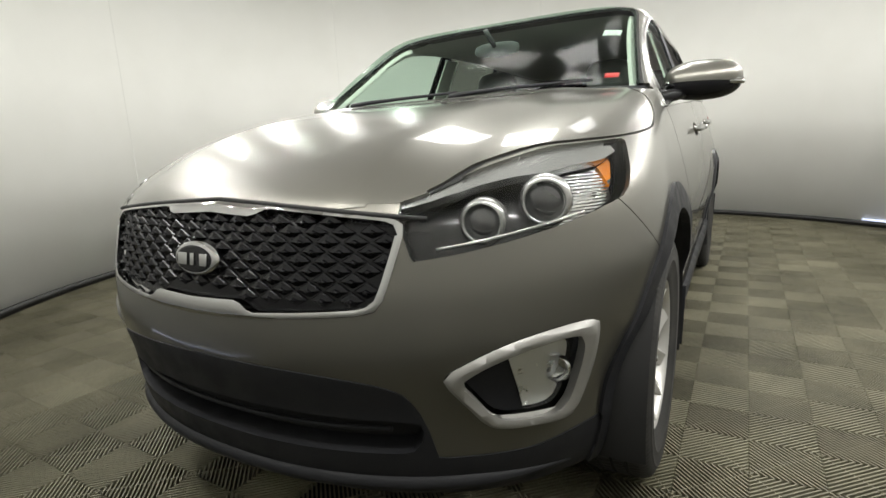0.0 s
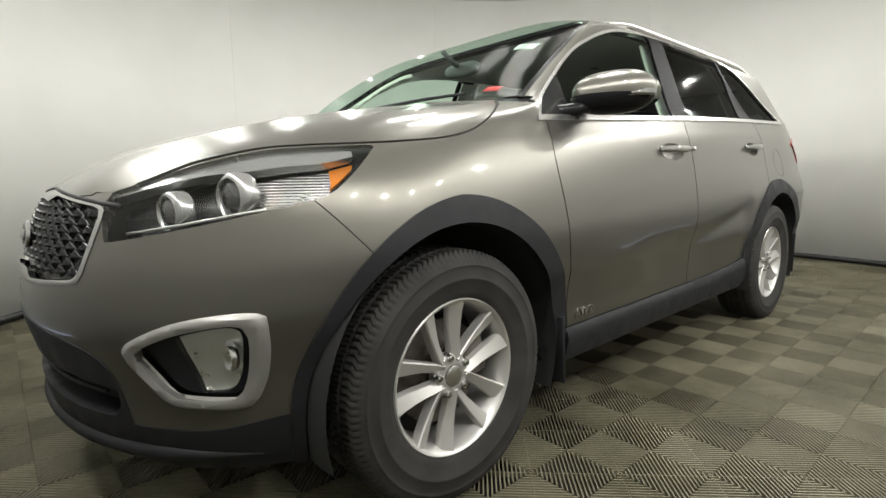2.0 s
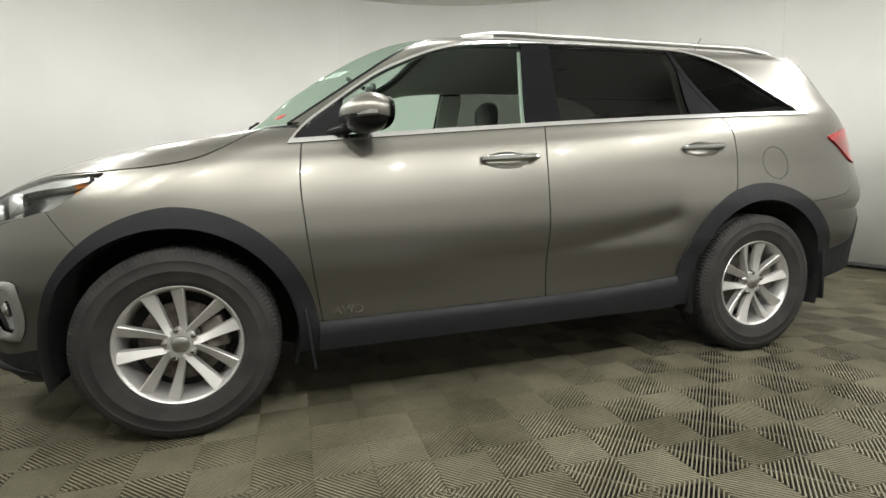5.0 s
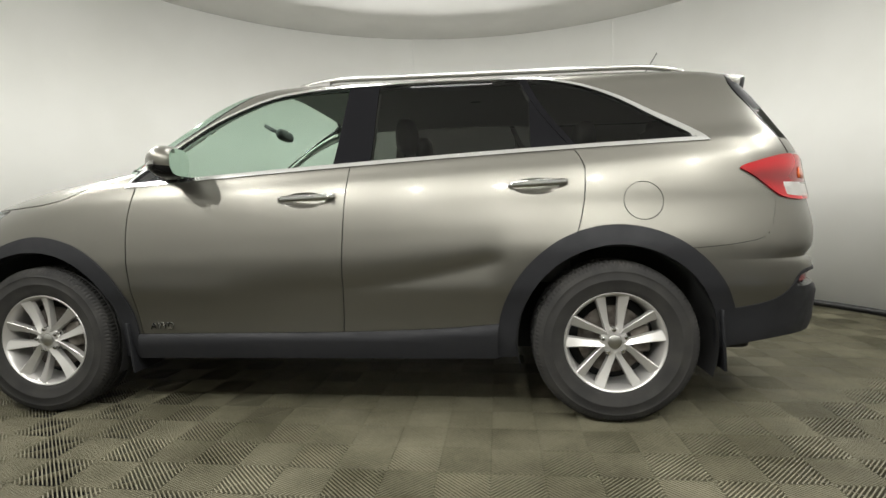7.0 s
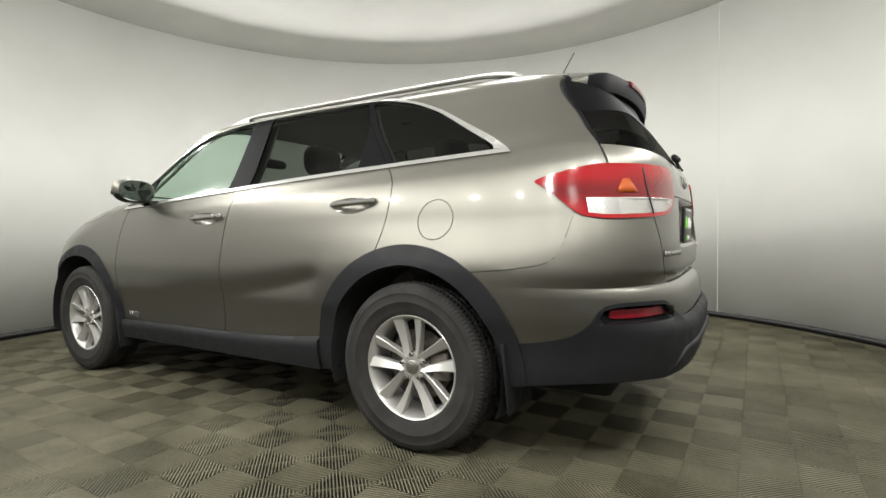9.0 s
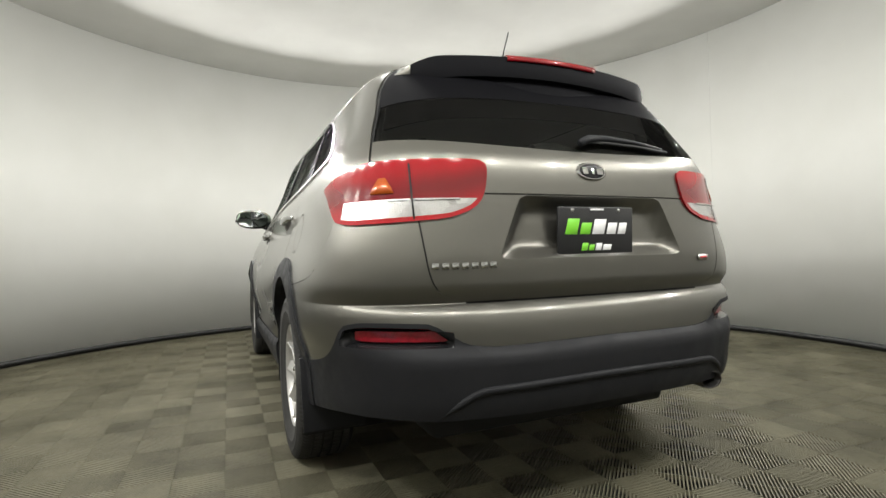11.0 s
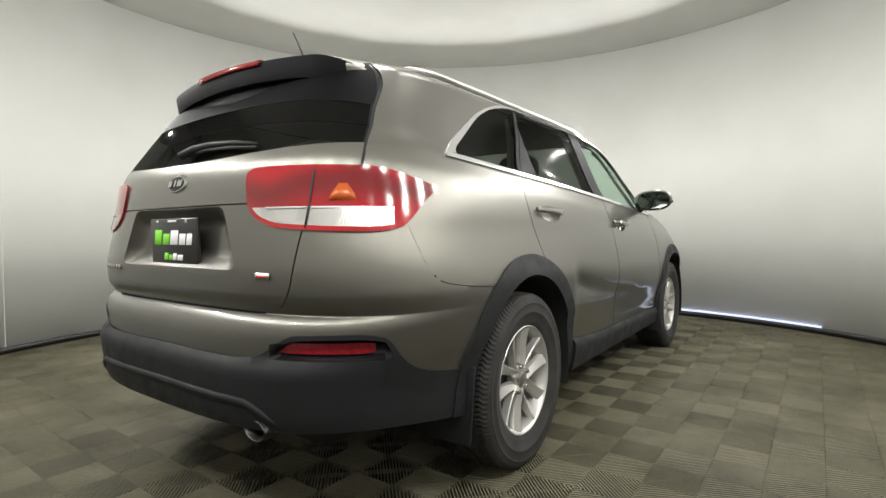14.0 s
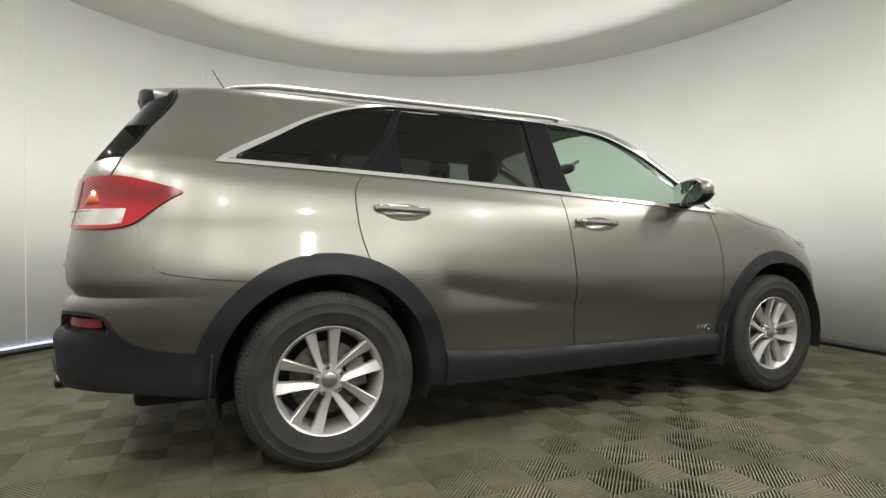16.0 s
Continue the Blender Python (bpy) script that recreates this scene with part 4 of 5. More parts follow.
# tailgate details
def pocket_depth(p):
    v = float(f_pocket(np.array([p.x]), np.array([p.y]), np.array([p.z]))[0])
    return -min(.046, max(0, v) * 1.0)


part("plate_recess", panel("pocket", "B", push=pocket_depth, rim=0), PAINT, tailgate)
px = tail_at(0, .96) - .010
plate_tilt = Matrix.Translation((px, 0, .962)) @ Matrix.Rotation(radians(2), 4, "Y")
bm = bmesh.new()
box(bm, (-.006, -.163, -.084), (.008, .163, .084), plate_tilt, .006)
plate = part("number_plate", bm, PLATE_BLACK, car, "black dealer plate with green and white bars")
for name, mat, y0, y1, z0, z1 in (("print_bar", GREEN, -.130, -.080, -.012, .042), ("print_bar", GREEN, -.070, -.026, -.012, .028),
                                  ("print_bar", WHITE, -.016, .036, -.012, .040), ("print_bar", WHITE, .045, .086, -.012, .028), ("print_bar", WHITE, .095, .130, -.012, .028),
                                  ("print_bar", GREEN, -.066, -.040, -.068, -.042), ("print_bar", GREEN, -.035, -.012, -.068, -.048),
                                  ("print_bar", WHITE, -.006, .020, -.068, -.043), ("print_bar", WHITE, .026, .062, -.068, -.048), ("print_bar", WHITE, -.030, .030, .070, .077)):
    bm = bmesh.new()
    box(bm, (.006, y0, z0), (.0092, y1, z1), None, .001, 1)
    for v in bm.verts:
        v.co.y += .25 * (v.co.z - (z0 + z1) / 2)
    bmesh.ops.transform(bm, matrix=plate_tilt, verts=bm.verts[:])
    part(name, bm, mat, plate)
for y in (-.105, .095):
    bm = bmesh.new()
    bmesh.ops.create_uvsphere(bm, u_segments=12, v_segments=6, radius=.008)
    bmesh.ops.translate(bm, verts=bm.verts[:], vec=(px + .007, y, 1.033))
    part("plate_screw", bm, SATIN, plate)
for i, y in enumerate(np.linspace(-.605, -.42, 7)):
    bm = thicken(rear_grid(y - .0105, y + .0105, .846, .866, .002, 2, 1), -.004)
    part("name_bar", bm, CHROME, tailgate)
bm = thicken(rear_grid(.488, .548, .846, .868, .002, 4, 1), -.004)
badge = part("engine_badge", bm, SATIN, tailgate)
bm = thicken(rear_grid(.498, .538, .854, .860, .0045, 4, 1), -.003)
part("badge_field", bm, RED, badge)

# rear wiper
bm = bmesh.new()
pts = [(-.02, 1.278), (.03, 1.30), (.12, 1.309), (.26, 1.302), (.40, 1.284)]
tube(bm, [(tail_at(y, z) + .030 - .006 * i, y, z) for i, (y, z) in enumerate(pts)], [.016, .015, .012, .010, .006], 8)
wiper = part("rear_wiper", fix(bm), CLADDING, car, "black rear wiper")
bm = bmesh.new()
tube(bm, [(tail_at(y, z) + .012, y, z) for y, z in ((.02, 1.288), (.12, 1.290), (.26, 1.284), (.41, 1.270))], .006, 6)
part("wiper_blade", fix(bm), RUBBER, wiper)

# front wipers
for y0, y1 in ((-.08, -.62), (.42, -.10)):
    bm = bmesh.new()
    ys = [y0 + (y1 - y0) * t for t in (0, .15, .4, .7, 1)]
    zs = (1.205, 1.213, 1.217, 1.219, 1.222)
    tube(bm, [(nose_at(y, z) - .016, y, z) for y, z in zip(ys, zs)], [.012, .009, .007, .006, .005], 8)
    part("wiper", fix(bm), CLADDING, car, "black windscreen wiper")


# spoiler
def roof_z(x, y):
    """Height of the roof over a place in plan."""
    lo, hi = 1.3, 1.6745
    for _ in range(30):
        m = (lo + hi) / 2
        r = ring(m, 72, 110, 64)
        inside = r[0, 0] < x < r[-1, 0] and abs(y) < -np.interp(x, r[:, 0], r[:, 1])
        lo, hi = (m, hi) if inside else (lo, m)
    return lo


def spoiler_edge(y):
    """Trailing edge of the spoiler over a width place."""
    a = abs(y) / .655
    k = min(1, max(0, (a - .70) / .30))
    return 2.165 - .09 * a * a - .18 * k * k, 1.634 - .036 * a * a - .07 * k * k, a, k


def spoiler():
    top, under = [], []
    n = 48
    for i in range(n + 1):
        y = -.635 + 1.27 * i / n
        xt, zt, a, k = spoiler_edge(y)
        x0 = 1.885
        z0 = roof_z(x0, y) + .0015
        drop = .074 + .012 * math.exp(-((a - .80) / .14) ** 2) * (1 - .6 * k)
        drop *= 1 - .72 * k
        top.append([(x0 + (xt - x0) * t, y, z0 + (zt - z0) * t + .006 * math.sin(math.pi * t) * (1 - k)) for t in np.linspace(0, 1, 9)])
        # black sheet goes on down the glass, standing in for band and shadow
        zg = 1.395 - .030 * a * a
        xg = min(tail_at(min(abs(y), .64), zg) + .004, xt + .03)
        under.append([(xt, y, zt), (xt + .004, y, zt - .008), (xt - .006, y, zt - drop), (xt - .03, y, zt - drop - .004), (xg, y, min(zg, zt - drop - .004))])
    return top, under


top, under = spoiler()
bm = bmesh.new()
quad_strip(bm, top)
part("spoiler_top", thicken(bm, .006), PAINT, tailgate, "painted roof spoiler")
for cols in (range(0, 4), range(45, 49)):
    bm = bmesh.new()
    quad_strip(bm, [[(x + .002, y * 1.003, z) for x, y, z in under[i][:3]] for i in cols])
    part("spoiler_side", thicken(bm, .003), PAINT, tailgate, "painted side of the spoiler")
bm = bmesh.new()
quad_strip(bm, under)
part("spoiler_underside", thicken(bm, .006), MATT_BLACK, tailgate, "black spoiler underside, carried down the glass as painted shade", sharp=40)
for end in (0, -1):
    bm = bmesh.new()
    ring_pts = top[end] + under[end][1:]
    c = sum((Vector(p) for p in ring_pts), Vector()) / len(ring_pts)
    cv = bm.verts.new(c + Vector((0, -.002 if end == 0 else .002, 0)))
    rv = [bm.verts.new(p) for p in ring_pts]
    for a, b in zip(rv, rv[1:] + rv[:1]):
        bm.faces.new((a, b, cv))
    part("spoiler_end", fix(bm), PAINT, tailgate)
bm = bmesh.new()
quad_strip(bm, [[(spoiler_edge(y)[0] + dx, y, spoiler_edge(y)[1] + dz) for y in np.linspace(-.205, .205, 16)]
                for dx, dz in ((-.018, .0055), (-.006, .0055), (.006, .001), (.007, -.008), (.004, -.016))])
part("high_brake_lamp", thicken(bm, .003), RED_LENS, tailgate, "red high brake lamp")

# rear bumper trims and exhaust
for z, half, r0, out in ((.462, .60, .013, .030),):
    bm = bmesh.new()
    pts = []
    for i in range(41):
        y = -half + 2 * half * i / 40
        zz = z + .022 * math.cos(y / half * 1.2) - .055 * max(0, (abs(y) - .47) / .11) ** 1.6
        pts.append((tail_at(y, zz) + out, y, zz))
    tube(bm, pts, [.006 + (r0 - .006) * min(1, (1 - abs(2 * i / 40 - 1)) * 9) for i in range(41)], 10)
    part("bumper_moulding", fix(bm), CLADDING, car, "dark grey bumper moulding")
bm = bmesh.new()
lathe(bm, [(.052, .10), (.055, -.0), (.052, -.004), (.047, 0), (.045, .10)], 36, "x")
for v in bm.verts:
    v.co = Vector((2.412 - v.co.x, .508 + v.co.y, .386 + v.co.z * .60))
exhaust = part("exhaust_tip", fix(bm), STEEL, car, "dull oval steel exhaust tip")
bm = bmesh.new()
bmesh.ops.create_circle(bm, cap_ends=True, segments=24, radius=.046, matrix=Matrix.Translation((2.337, .508, .386)) @ Matrix.Rotation(math.pi / 2, 4, "Y") @ Matrix.Diagonal((.68, 1, 1, 1)))
part("exhaust_bore", bm, DARK, exhaust)


# roof rails and aerial
def rail():
    bm = bmesh.new()
    rows = []
    n = 46
    for i in range(n + 1):
        t = i / n
        x = -.12 + 1.90 * t
        y = -(.600 - .02 * t + .015 * math.sin(math.pi * t))
        base = roof_z(x, y) - .004
        up = .027 * min(1, (min(t, 1 - t) / .10)) ** .6
        w, h = .018, .013
        rows.append([(x, y + w * math.cos(a), base + up + h * math.sin(a)) for a in [2 * math.pi * k / 10 for k in range(10)]])
    vs = quad_strip(bm, rows, True)
    bm.faces.new(vs[0])
    bm.faces.new(vs[-1])
    return bm


two("roof_rail", rail, SATIN, label="satin silver roof rail")


def rail_foot():
    bm = bmesh.new()
    rows = []
    for i in range(9):
        x = -.13 + .16 * i / 8
        y = -.602
        z = roof_z(x, y)
        rows.append([(x, y - .018, z - .012), (x, y - .014, z + .004 + .026 * (i / 8) ** .7), (x, y + .014, z + .004 + .026 * (i / 8) ** .7), (x, y + .018, z - .004)])
    quad_strip(bm, rows)
    return bm


two("rail_foot", rail_foot, SATIN)
bm = bmesh.new()
az = roof_z(1.70, 0)
tube(bm, [(1.70, 0, az + .012), (1.745, 0, az + .075), (1.84, 0, 1.885)], [.0055, .0035, .0028], 8)
aerial = part("aerial", fix(bm), CLADDING, car, "short black rod aerial")
bm = bmesh.new()
lathe(bm, [(.032, -.004), (.028, .008), (.014, .018), (.004, .022)], 20, "z")
for v in bm.verts:
    v.co = Vector((v.co.x * 1.5 + 1.69, v.co.y, v.co.z + az))
part("aerial_base", fix(bm), PAINT, aerial)


# door mirrors
def blob(c, size, n=22, m=14, power=2.6):
    """A rounded box by superellipse sections."""
    bm = bmesh.new()
    bmesh.ops.create_uvsphere(bm, u_segments=n, v_segments=m, radius=1)
    for v in bm.verts:
        k = (abs(v.co.x) ** power + abs(v.co.y) ** power + abs(v.co.z) ** power) ** (-1 / power)
        v.co = Vector((v.co.x * k * size[0] + c[0], v.co.y * k * size[1] + c[1], v.co.z * k * size[2] + c[2]))
    return bm


def mirror_cap():
    bm = blob((-.655, -.970, 1.222), (.085, .138, .076), 32, 20, 2.5)
    for v in bm.verts:
        s = (v.co.x + .655) / .085
        k = 1 - .30 * max(0, -s) ** 1.5
        v.co.z = 1.222 + (v.co.z - 1.222) * k + .012 * (-v.co.y - .985)
        v.co.y = -.985 + (v.co.y + .985) * (1 - .12 * max(0, -s))
        v.co.x += .22 * (-v.co.y - .985) * 1.0
        v.co.x = min(v.co.x, -.592 + .22 * (-v.co.y - .985))
    return bm


def slice_z(bm, z, keep_up):
    bmesh.ops.bisect_plane(bm, geom=bm.verts[:] + bm.edges[:] + bm.faces[:], plane_co=(0, 0, z), plane_no=(.10, 0, 1), clear_inner=keep_up, clear_outer=not keep_up)
    return bm


caps = two("door_mirror", lambda: slice_z(mirror_cap(), 1.140, True), PAINT, label="painted mirror cap with chrome strip")


def mirror_lower():
    bm = slice_z(mirror_cap(), 1.142, False)
    for v in bm.verts:
        v.co += (Vector((-.655, -.985, 1.222)) - v.co) * .012
    return bm


two("mirror_shell", mirror_lower, GLOSS_BLACK, caps, "gloss black mirror shell")


def mirror_strip():
    bm = bmesh.new()
    rows = []
    for i in range(21):
        a = radians(118 + 150 * i / 20)
        p = Vector((-.655 + .083 * math.cos(a) * .9, -.970 + .139 * math.sin(a), 1.208))
        p.x += .22 * (-p.y - .985)
        d = Vector((math.cos(a), math.sin(a), 0)) * .004
        rows.append([p + d + Vector((0, 0, -.010)), p + d * 1.6, p + d + Vector((0, 0, .012)), p - d * 2])
    quad_strip(bm, rows, True)
    return bm


two("mirror_indicator", mirror_strip, CHROME, caps, "chrome indicator strip")


def mirror_face():
    bm = bmesh.new()
    n = 28
    rows = []
    for s in (1, .01):
        rows.append([(-.589 + .22 * (-(-.985 + .118 * s * math.cos(2 * math.pi * k / n)) - .985), -.985 + .118 * s * math.copysign(abs(math.cos(2 * math.pi * k / n)) ** .8, math.cos(2 * math.pi * k / n)),
                      1.220 + .062 * s * math.copysign(abs(math.sin(2 * math.pi * k / n)) ** .8, math.sin(2 * math.pi * k / n))) for k in range(n)])
    quad_strip(bm, rows, True)
    return bm


two("mirror_glass", mirror_face, MIRROR, caps, "silvered mirror glass")


def mirror_arm():
    bm = bmesh.new()
    tube(bm, [(-.80, -.79, 1.155), (-.775, -.83, 1.160), (-.73, -.88, 1.170), (-.69, -.92, 1.185)], [.030, .028, .024, .022], 10)
    return bm


two("mirror_arm", mirror_arm, GLOSS_BLACK, caps)
caps[0].location.y, caps[1].location.y = .022, -.022


# badge on the front doors
def badge_text(word, size):
    cv = bpy.data.curves.new("badge_text", "FONT")
    cv.body, cv.size, cv.extrude, cv.resolution_u = word, size, .002, 2
    tmp = bpy.data.objects.new("badge_text", cv)
    scene.collection.objects.link(tmp)
    me = bpy.data.meshes.new_from_object(tmp.evaluated_get(bpy.context.evaluated_depsgraph_get()))
    bpy.data.objects.remove(tmp)
    me.name = "badge_text"
    return me


for k, door in ((-1, front_doors[0]), (1, front_doors[1])):
    me = badge_text("AWD", .050)
    me.materials.append(CHROME)
    ob = new("badge", me)
    ob.parent = door
    ob["label"] = "chrome badge lettering"
    x0 = -.815 if k < 0 else -.705
    ob.matrix_basis = Matrix.Translation((x0, k * (abs(side_y(-.76, .44)) + .003), .428)) @ Matrix.Rotation(0 if k < 0 else math.pi, 4, "Z") @ Matrix.Rotation(math.pi / 2, 4, "X")


# wheel wells, underbody, mud flaps
def well(x):
    bm = bmesh.new()
    rows = []
    for y, r in ((-.935, .436), (-.90, .44), (-.55, .44), (-.545, .02)):
        rows.append([(x + r * math.cos(radians(a)), y, .37 + r * math.sin(radians(a))) for a in range(-20, 201, 8)])
    quad_strip(bm, rows)
    return bm


for x in (-1.39, 1.39):
    two("wheel_well", lambda x=x: well(x), DARK, label="dark wheel well liner")
bm = bmesh.new()
box(bm, (-2.05, -.54, .24), (2.15, .54, .40), None, .03)
box(bm, (-.92, -.86, .285), (.92, .86, .38), None, .02)
part("underbody", bm, DARK, car, "dark underbody")


def flap(x, z0, z1, lean):
    bm = bmesh.new()
    box(bm, (x - .006, -.945, z0), (x + .006, -.70, z1), None, .004)
    for v in bm.verts:
        v.co.x += lean * (z1 - v.co.z)
        if v.co.y < -.9:
            v.co.y += .03 * (z1 - v.co.z)
    return bm


two("mud_flap", lambda: flap(-.925, .215, .46, .10), CLADDING, label="black rubber mud flap")
two("mud_flap", lambda: flap(1.835, .245, .52, .08), CLADDING, label="black rubber mud flap")


# ---- wheels ----
def tyre_mesh():
    prof = [(.222, -.088), (.232, -.100), (.250, -.107), (.283, -.1170), (.2845, -.1182), (.2885, -.1186), (.290, -.1178), (.315, -.119), (.3205, -.1188), (.322, -.1196), (.3255, -.1195), (.327, -.1182), (.335, -.116), (.346, -.112), (.352, -.108), (.360, -.100),
            (.366, -.088), (.367, -.062), (.3605, -.0605), (.3605, -.0535), (.368, -.052), (.3685, -.024), (.3615, -.0225), (.3615, -.0155), (.369, -.014),
            (.369, .014), (.3615, .0155), (.3615, .0225), (.3685, .024), (.368, .052), (.3605, .0535), (.3605, .0605), (.367, .062), (.366, .088),
            (.352, .108), (.315, .119), (.26, .11), (.222, .09)]
    n = 360
    rows = []
    for r, o in prof:
        row = []
        for i in range(n):
            rr = r
            if .345 < r and abs(o) > .061 and i % 3 == 0:
                rr -= .0045
            if .345 < r and abs(o) <= .061 and r > .362 and (i + int(abs(o) * 200)) % 4 == 0:
                rr -= .005
            a = 2 * math.pi * (i + (o * 60 if r > .36 else 0) * .35) / n
            row.append((rr * math.cos(a), o, rr * math.sin(a)))
        rows.append(row)
    bm = bmesh.new()
    quad_strip(bm, rows, True)
    return fix(bm)


def spoke_mesh(at, lean):
    """One spoke; outer face towards negative y."""
    bm = bmesh.new()
    rows = []
    for r, off, w, y, d in ((.046, lean * 27, .014, -.076, .030), (.075, lean * 22, .0150, -.074, .030), (.11, lean * 18, .0165, -.073, .028),
                            (.15, lean * 15.4, .0200, -.076, .026), (.19, lean * 14, .0240, -.082, .024), (.222, lean * 13.2, .0275, -.090, .022)):
        a = radians(at + off)
        c = Vector((r * math.cos(a), 0, r * math.sin(a)))
        t = Vector((-math.sin(a), 0, math.cos(a)))
        tilt = .010 * lean
        rows.append([c - t * w + Vector((0, y + d, 0)), c - t * w * .96 + Vector((0, y + .006 + tilt, 0)), c - t * w * .78 + Vector((0, y + tilt * .7, 0)),
                     c + t * w * .78 + Vector((0, y - tilt * .7, 0)), c + t * w * .96 + Vector((0, y + .006 - tilt, 0)), c + t * w + Vector((0, y + d, 0))])
    vs = quad_strip(bm, rows, True)
    bm.faces.new(vs[0])
    bm.faces.new(vs[-1])
    return fix(bm)


def build_wheel():
    hub = new("wheel")
    hub.parent = car
    hub["label"] = "silver alloy wheel with ten spokes"
    part("tyre", tyre_mesh(), TYRE, hub, "dusty black all-season tyre", sharp=35)
    bm = bmesh.new()
    lathe(bm, [(.2255, -.088), (.229, -.096), (.2255, -.100), (.2185, -.096), (.2145, -.086), (.206, -.070), (.200, -.02), (.196, .05), (.206, .09), (.222, .092)], 96)
    part("rim", fix(bm), ALLOY, hub, sharp=45)
    for k in range(5):
        for lean in (-1, 1):
            part("spoke", spoke_mesh(90 + 72 * k, lean), ALLOY, hub, sharp=30)
    bm = bmesh.new()
    lathe(bm, [(.062, -.040), (.064, -.066), (.058, -.074), (.034, -.078), (.033, -.074), (.001, -.074)], 40)
    part("hub_plate", fix(bm), ALLOY, hub, sharp=40)
    bm = bmesh.new()
    lathe(bm, [(.031, -.074), (.030, -.082), (.026, -.0845), (.001, -.0855)], 32)
    part("centre_cap", fix(bm), SATIN, hub, "silver centre cap", sharp=50)
    for k in range(5):
        a = radians(90 + 72 * k)
        bm = bmesh.new()
        lathe(bm, [(.0135, -.058), (.0135, -.066), (.0105, -.066), (.0105, -.084), (.007, -.0875), (.0005, -.088)], 12)
        bmesh.ops.translate(bm, verts=bm.verts[:], vec=(.0555 * math.cos(a), 0, .0555 * math.sin(a)))
        part("wheel_nut", fix(bm), CHROME, hub, sharp=40)
    bm = bmesh.new()
    lathe(bm, [(.155, -.005), (.156, -.016), (.075, -.018), (.073, -.035), (.001, -.036)], 48)
    part("brake_disc", fix(bm), BRAKE, hub, "dark worn brake disc", sharp=40)
    bm = bmesh.new()
    box(bm, (.075, -.050, -.065), (.165, .03, .065), None, .014)
    part("brake_caliper", bm, BRAKE, hub)
    bm = bmesh.new()
    lathe(bm, [(.20, .03), (.12, .035), (.001, .035)], 40)
    part("back_plate", fix(bm), DARK, hub)
    return hub


WHEEL = build_wheel()
WHEEL.matrix_basis = Matrix.Translation((-1.39, -.815, .367)) @ Matrix.Rotation(radians(-12), 4, "Y")


def copy_wheel(m):
    made = {}
    for o in (WHEEL, *WHEEL.children_recursive):
        made[o] = o.copy()
        scene.collection.objects.link(made[o])
        made[o].parent = made.get(o.parent, o.parent)
    made[WHEEL].matrix_basis = m


copy_wheel(Matrix.Translation((1.39, -.82, .367)) @ Matrix.Rotation(radians(-4), 4, "Y"))
copy_wheel(Matrix.Translation((-1.39, .815, .367)) @ Matrix.Rotation(math.pi, 4, "Z") @ Matrix.Rotation(radians(20), 4, "Y"))
copy_wheel(Matrix.Translation((1.39, .82, .367)) @ Matrix.Rotation(math.pi, 4, "Z") @ Matrix.Rotation(radians(-8), 4, "Y"))

# ---- cabin ----
part("headliner", panel("roof", "B", push=-.035, rim=0), LINER, car, "pale grey headliner")
for s in "LR":
    part("door_card", panel("front_door", s, push=-.06, rim=0), TRIM_IN, car)
    part("door_card", panel("rear_door", s, push=-.06, rim=0), TRIM_IN, car)
    part("side_trim", panel("quarter_panel", s, push=-.05, rim=0), LINER, car)
for s in "LR":
    part("pillar_lining", panel("pillar_b", s, push=-.045, rim=.01), LINER, car, "pale grey pillar lining")
    part("pillar_lining", panel("screen_edge", s, push=-.035, rim=.02, keep=lambda p: p.z < 1.60), LINER, car, "pale grey pillar lining")
    part("pillar_lining", panel(("pillar_c", "pillar_d"), s, push=-.045, rim=.01), LINER, car, "pale grey pillar lining")
bm = bmesh.new()
box(bm, (-1.06, -.72, .70), (-.55, .72, 1.10), None, .06, 3)
for v in bm.verts:
    if v.co.z > .95 and v.co.x > -.75:
        v.co.z -= .05
part("dashboard", bm, TRIM_IN, car, "dark dashboard")
bm = bmesh.new()
box(bm, (-.80, -.56, 1.06), (-.62, -.20, 1.135), None, .03, 3)
part("instrument_hood", bm, TRIM_IN, car)
bm = bmesh.new()
rows = []
for i in range(40):
    a = 2 * math.pi * i / 40
    rows.append([((.185 + .015 * math.cos(b)) * math.cos(a), (.185 + .015 * math.cos(b)) * math.sin(a), .015 * math.sin(b)) for b in [2 * math.pi * k / 8 for k in range(8)]])
rows.append(rows[0])
quad_strip(bm, rows, True)
bmesh.ops.remove_doubles(bm, verts=bm.verts[:], dist=1e-5)
wheel_pose = Matrix.Translation((-.50, -.37, 1.03)) @ Matrix.Rotation(radians(66), 4, "Y")
bmesh.ops.transform(bm, matrix=wheel_pose, verts=bm.verts[:])
steer = part("steering_wheel", fix(bm), LEATHER, car, "black leather steering wheel")
bm = bmesh.new()
box(bm, (-.06, -.17, -.03), (.05, .17, .02), wheel_pose, .02)
part("steering_boss", bm, TRIM_IN, steer)


def seat(x, y, w, top):
    """A seat that faces the nose."""
    st = new("seat")
    st.parent = car
    st["label"] = "black leather seat with headrest"
    bm = bmesh.new()
    box(bm, (x - .30, y - w / 2, .60), (x + .22, y + w / 2, .78), None, .05, 3)
    part("cushion", bm, LEATHER, st)
    bm = bmesh.new()
    box(bm, (-.06, -w / 2, 0), (.06, w / 2, top - .78), Matrix.Translation((x + .20, y, .72)) @ Matrix.Rotation(radians(14), 4, "Y"), .045, 3)
    part("backrest", bm, LEATHER, st)
    return st


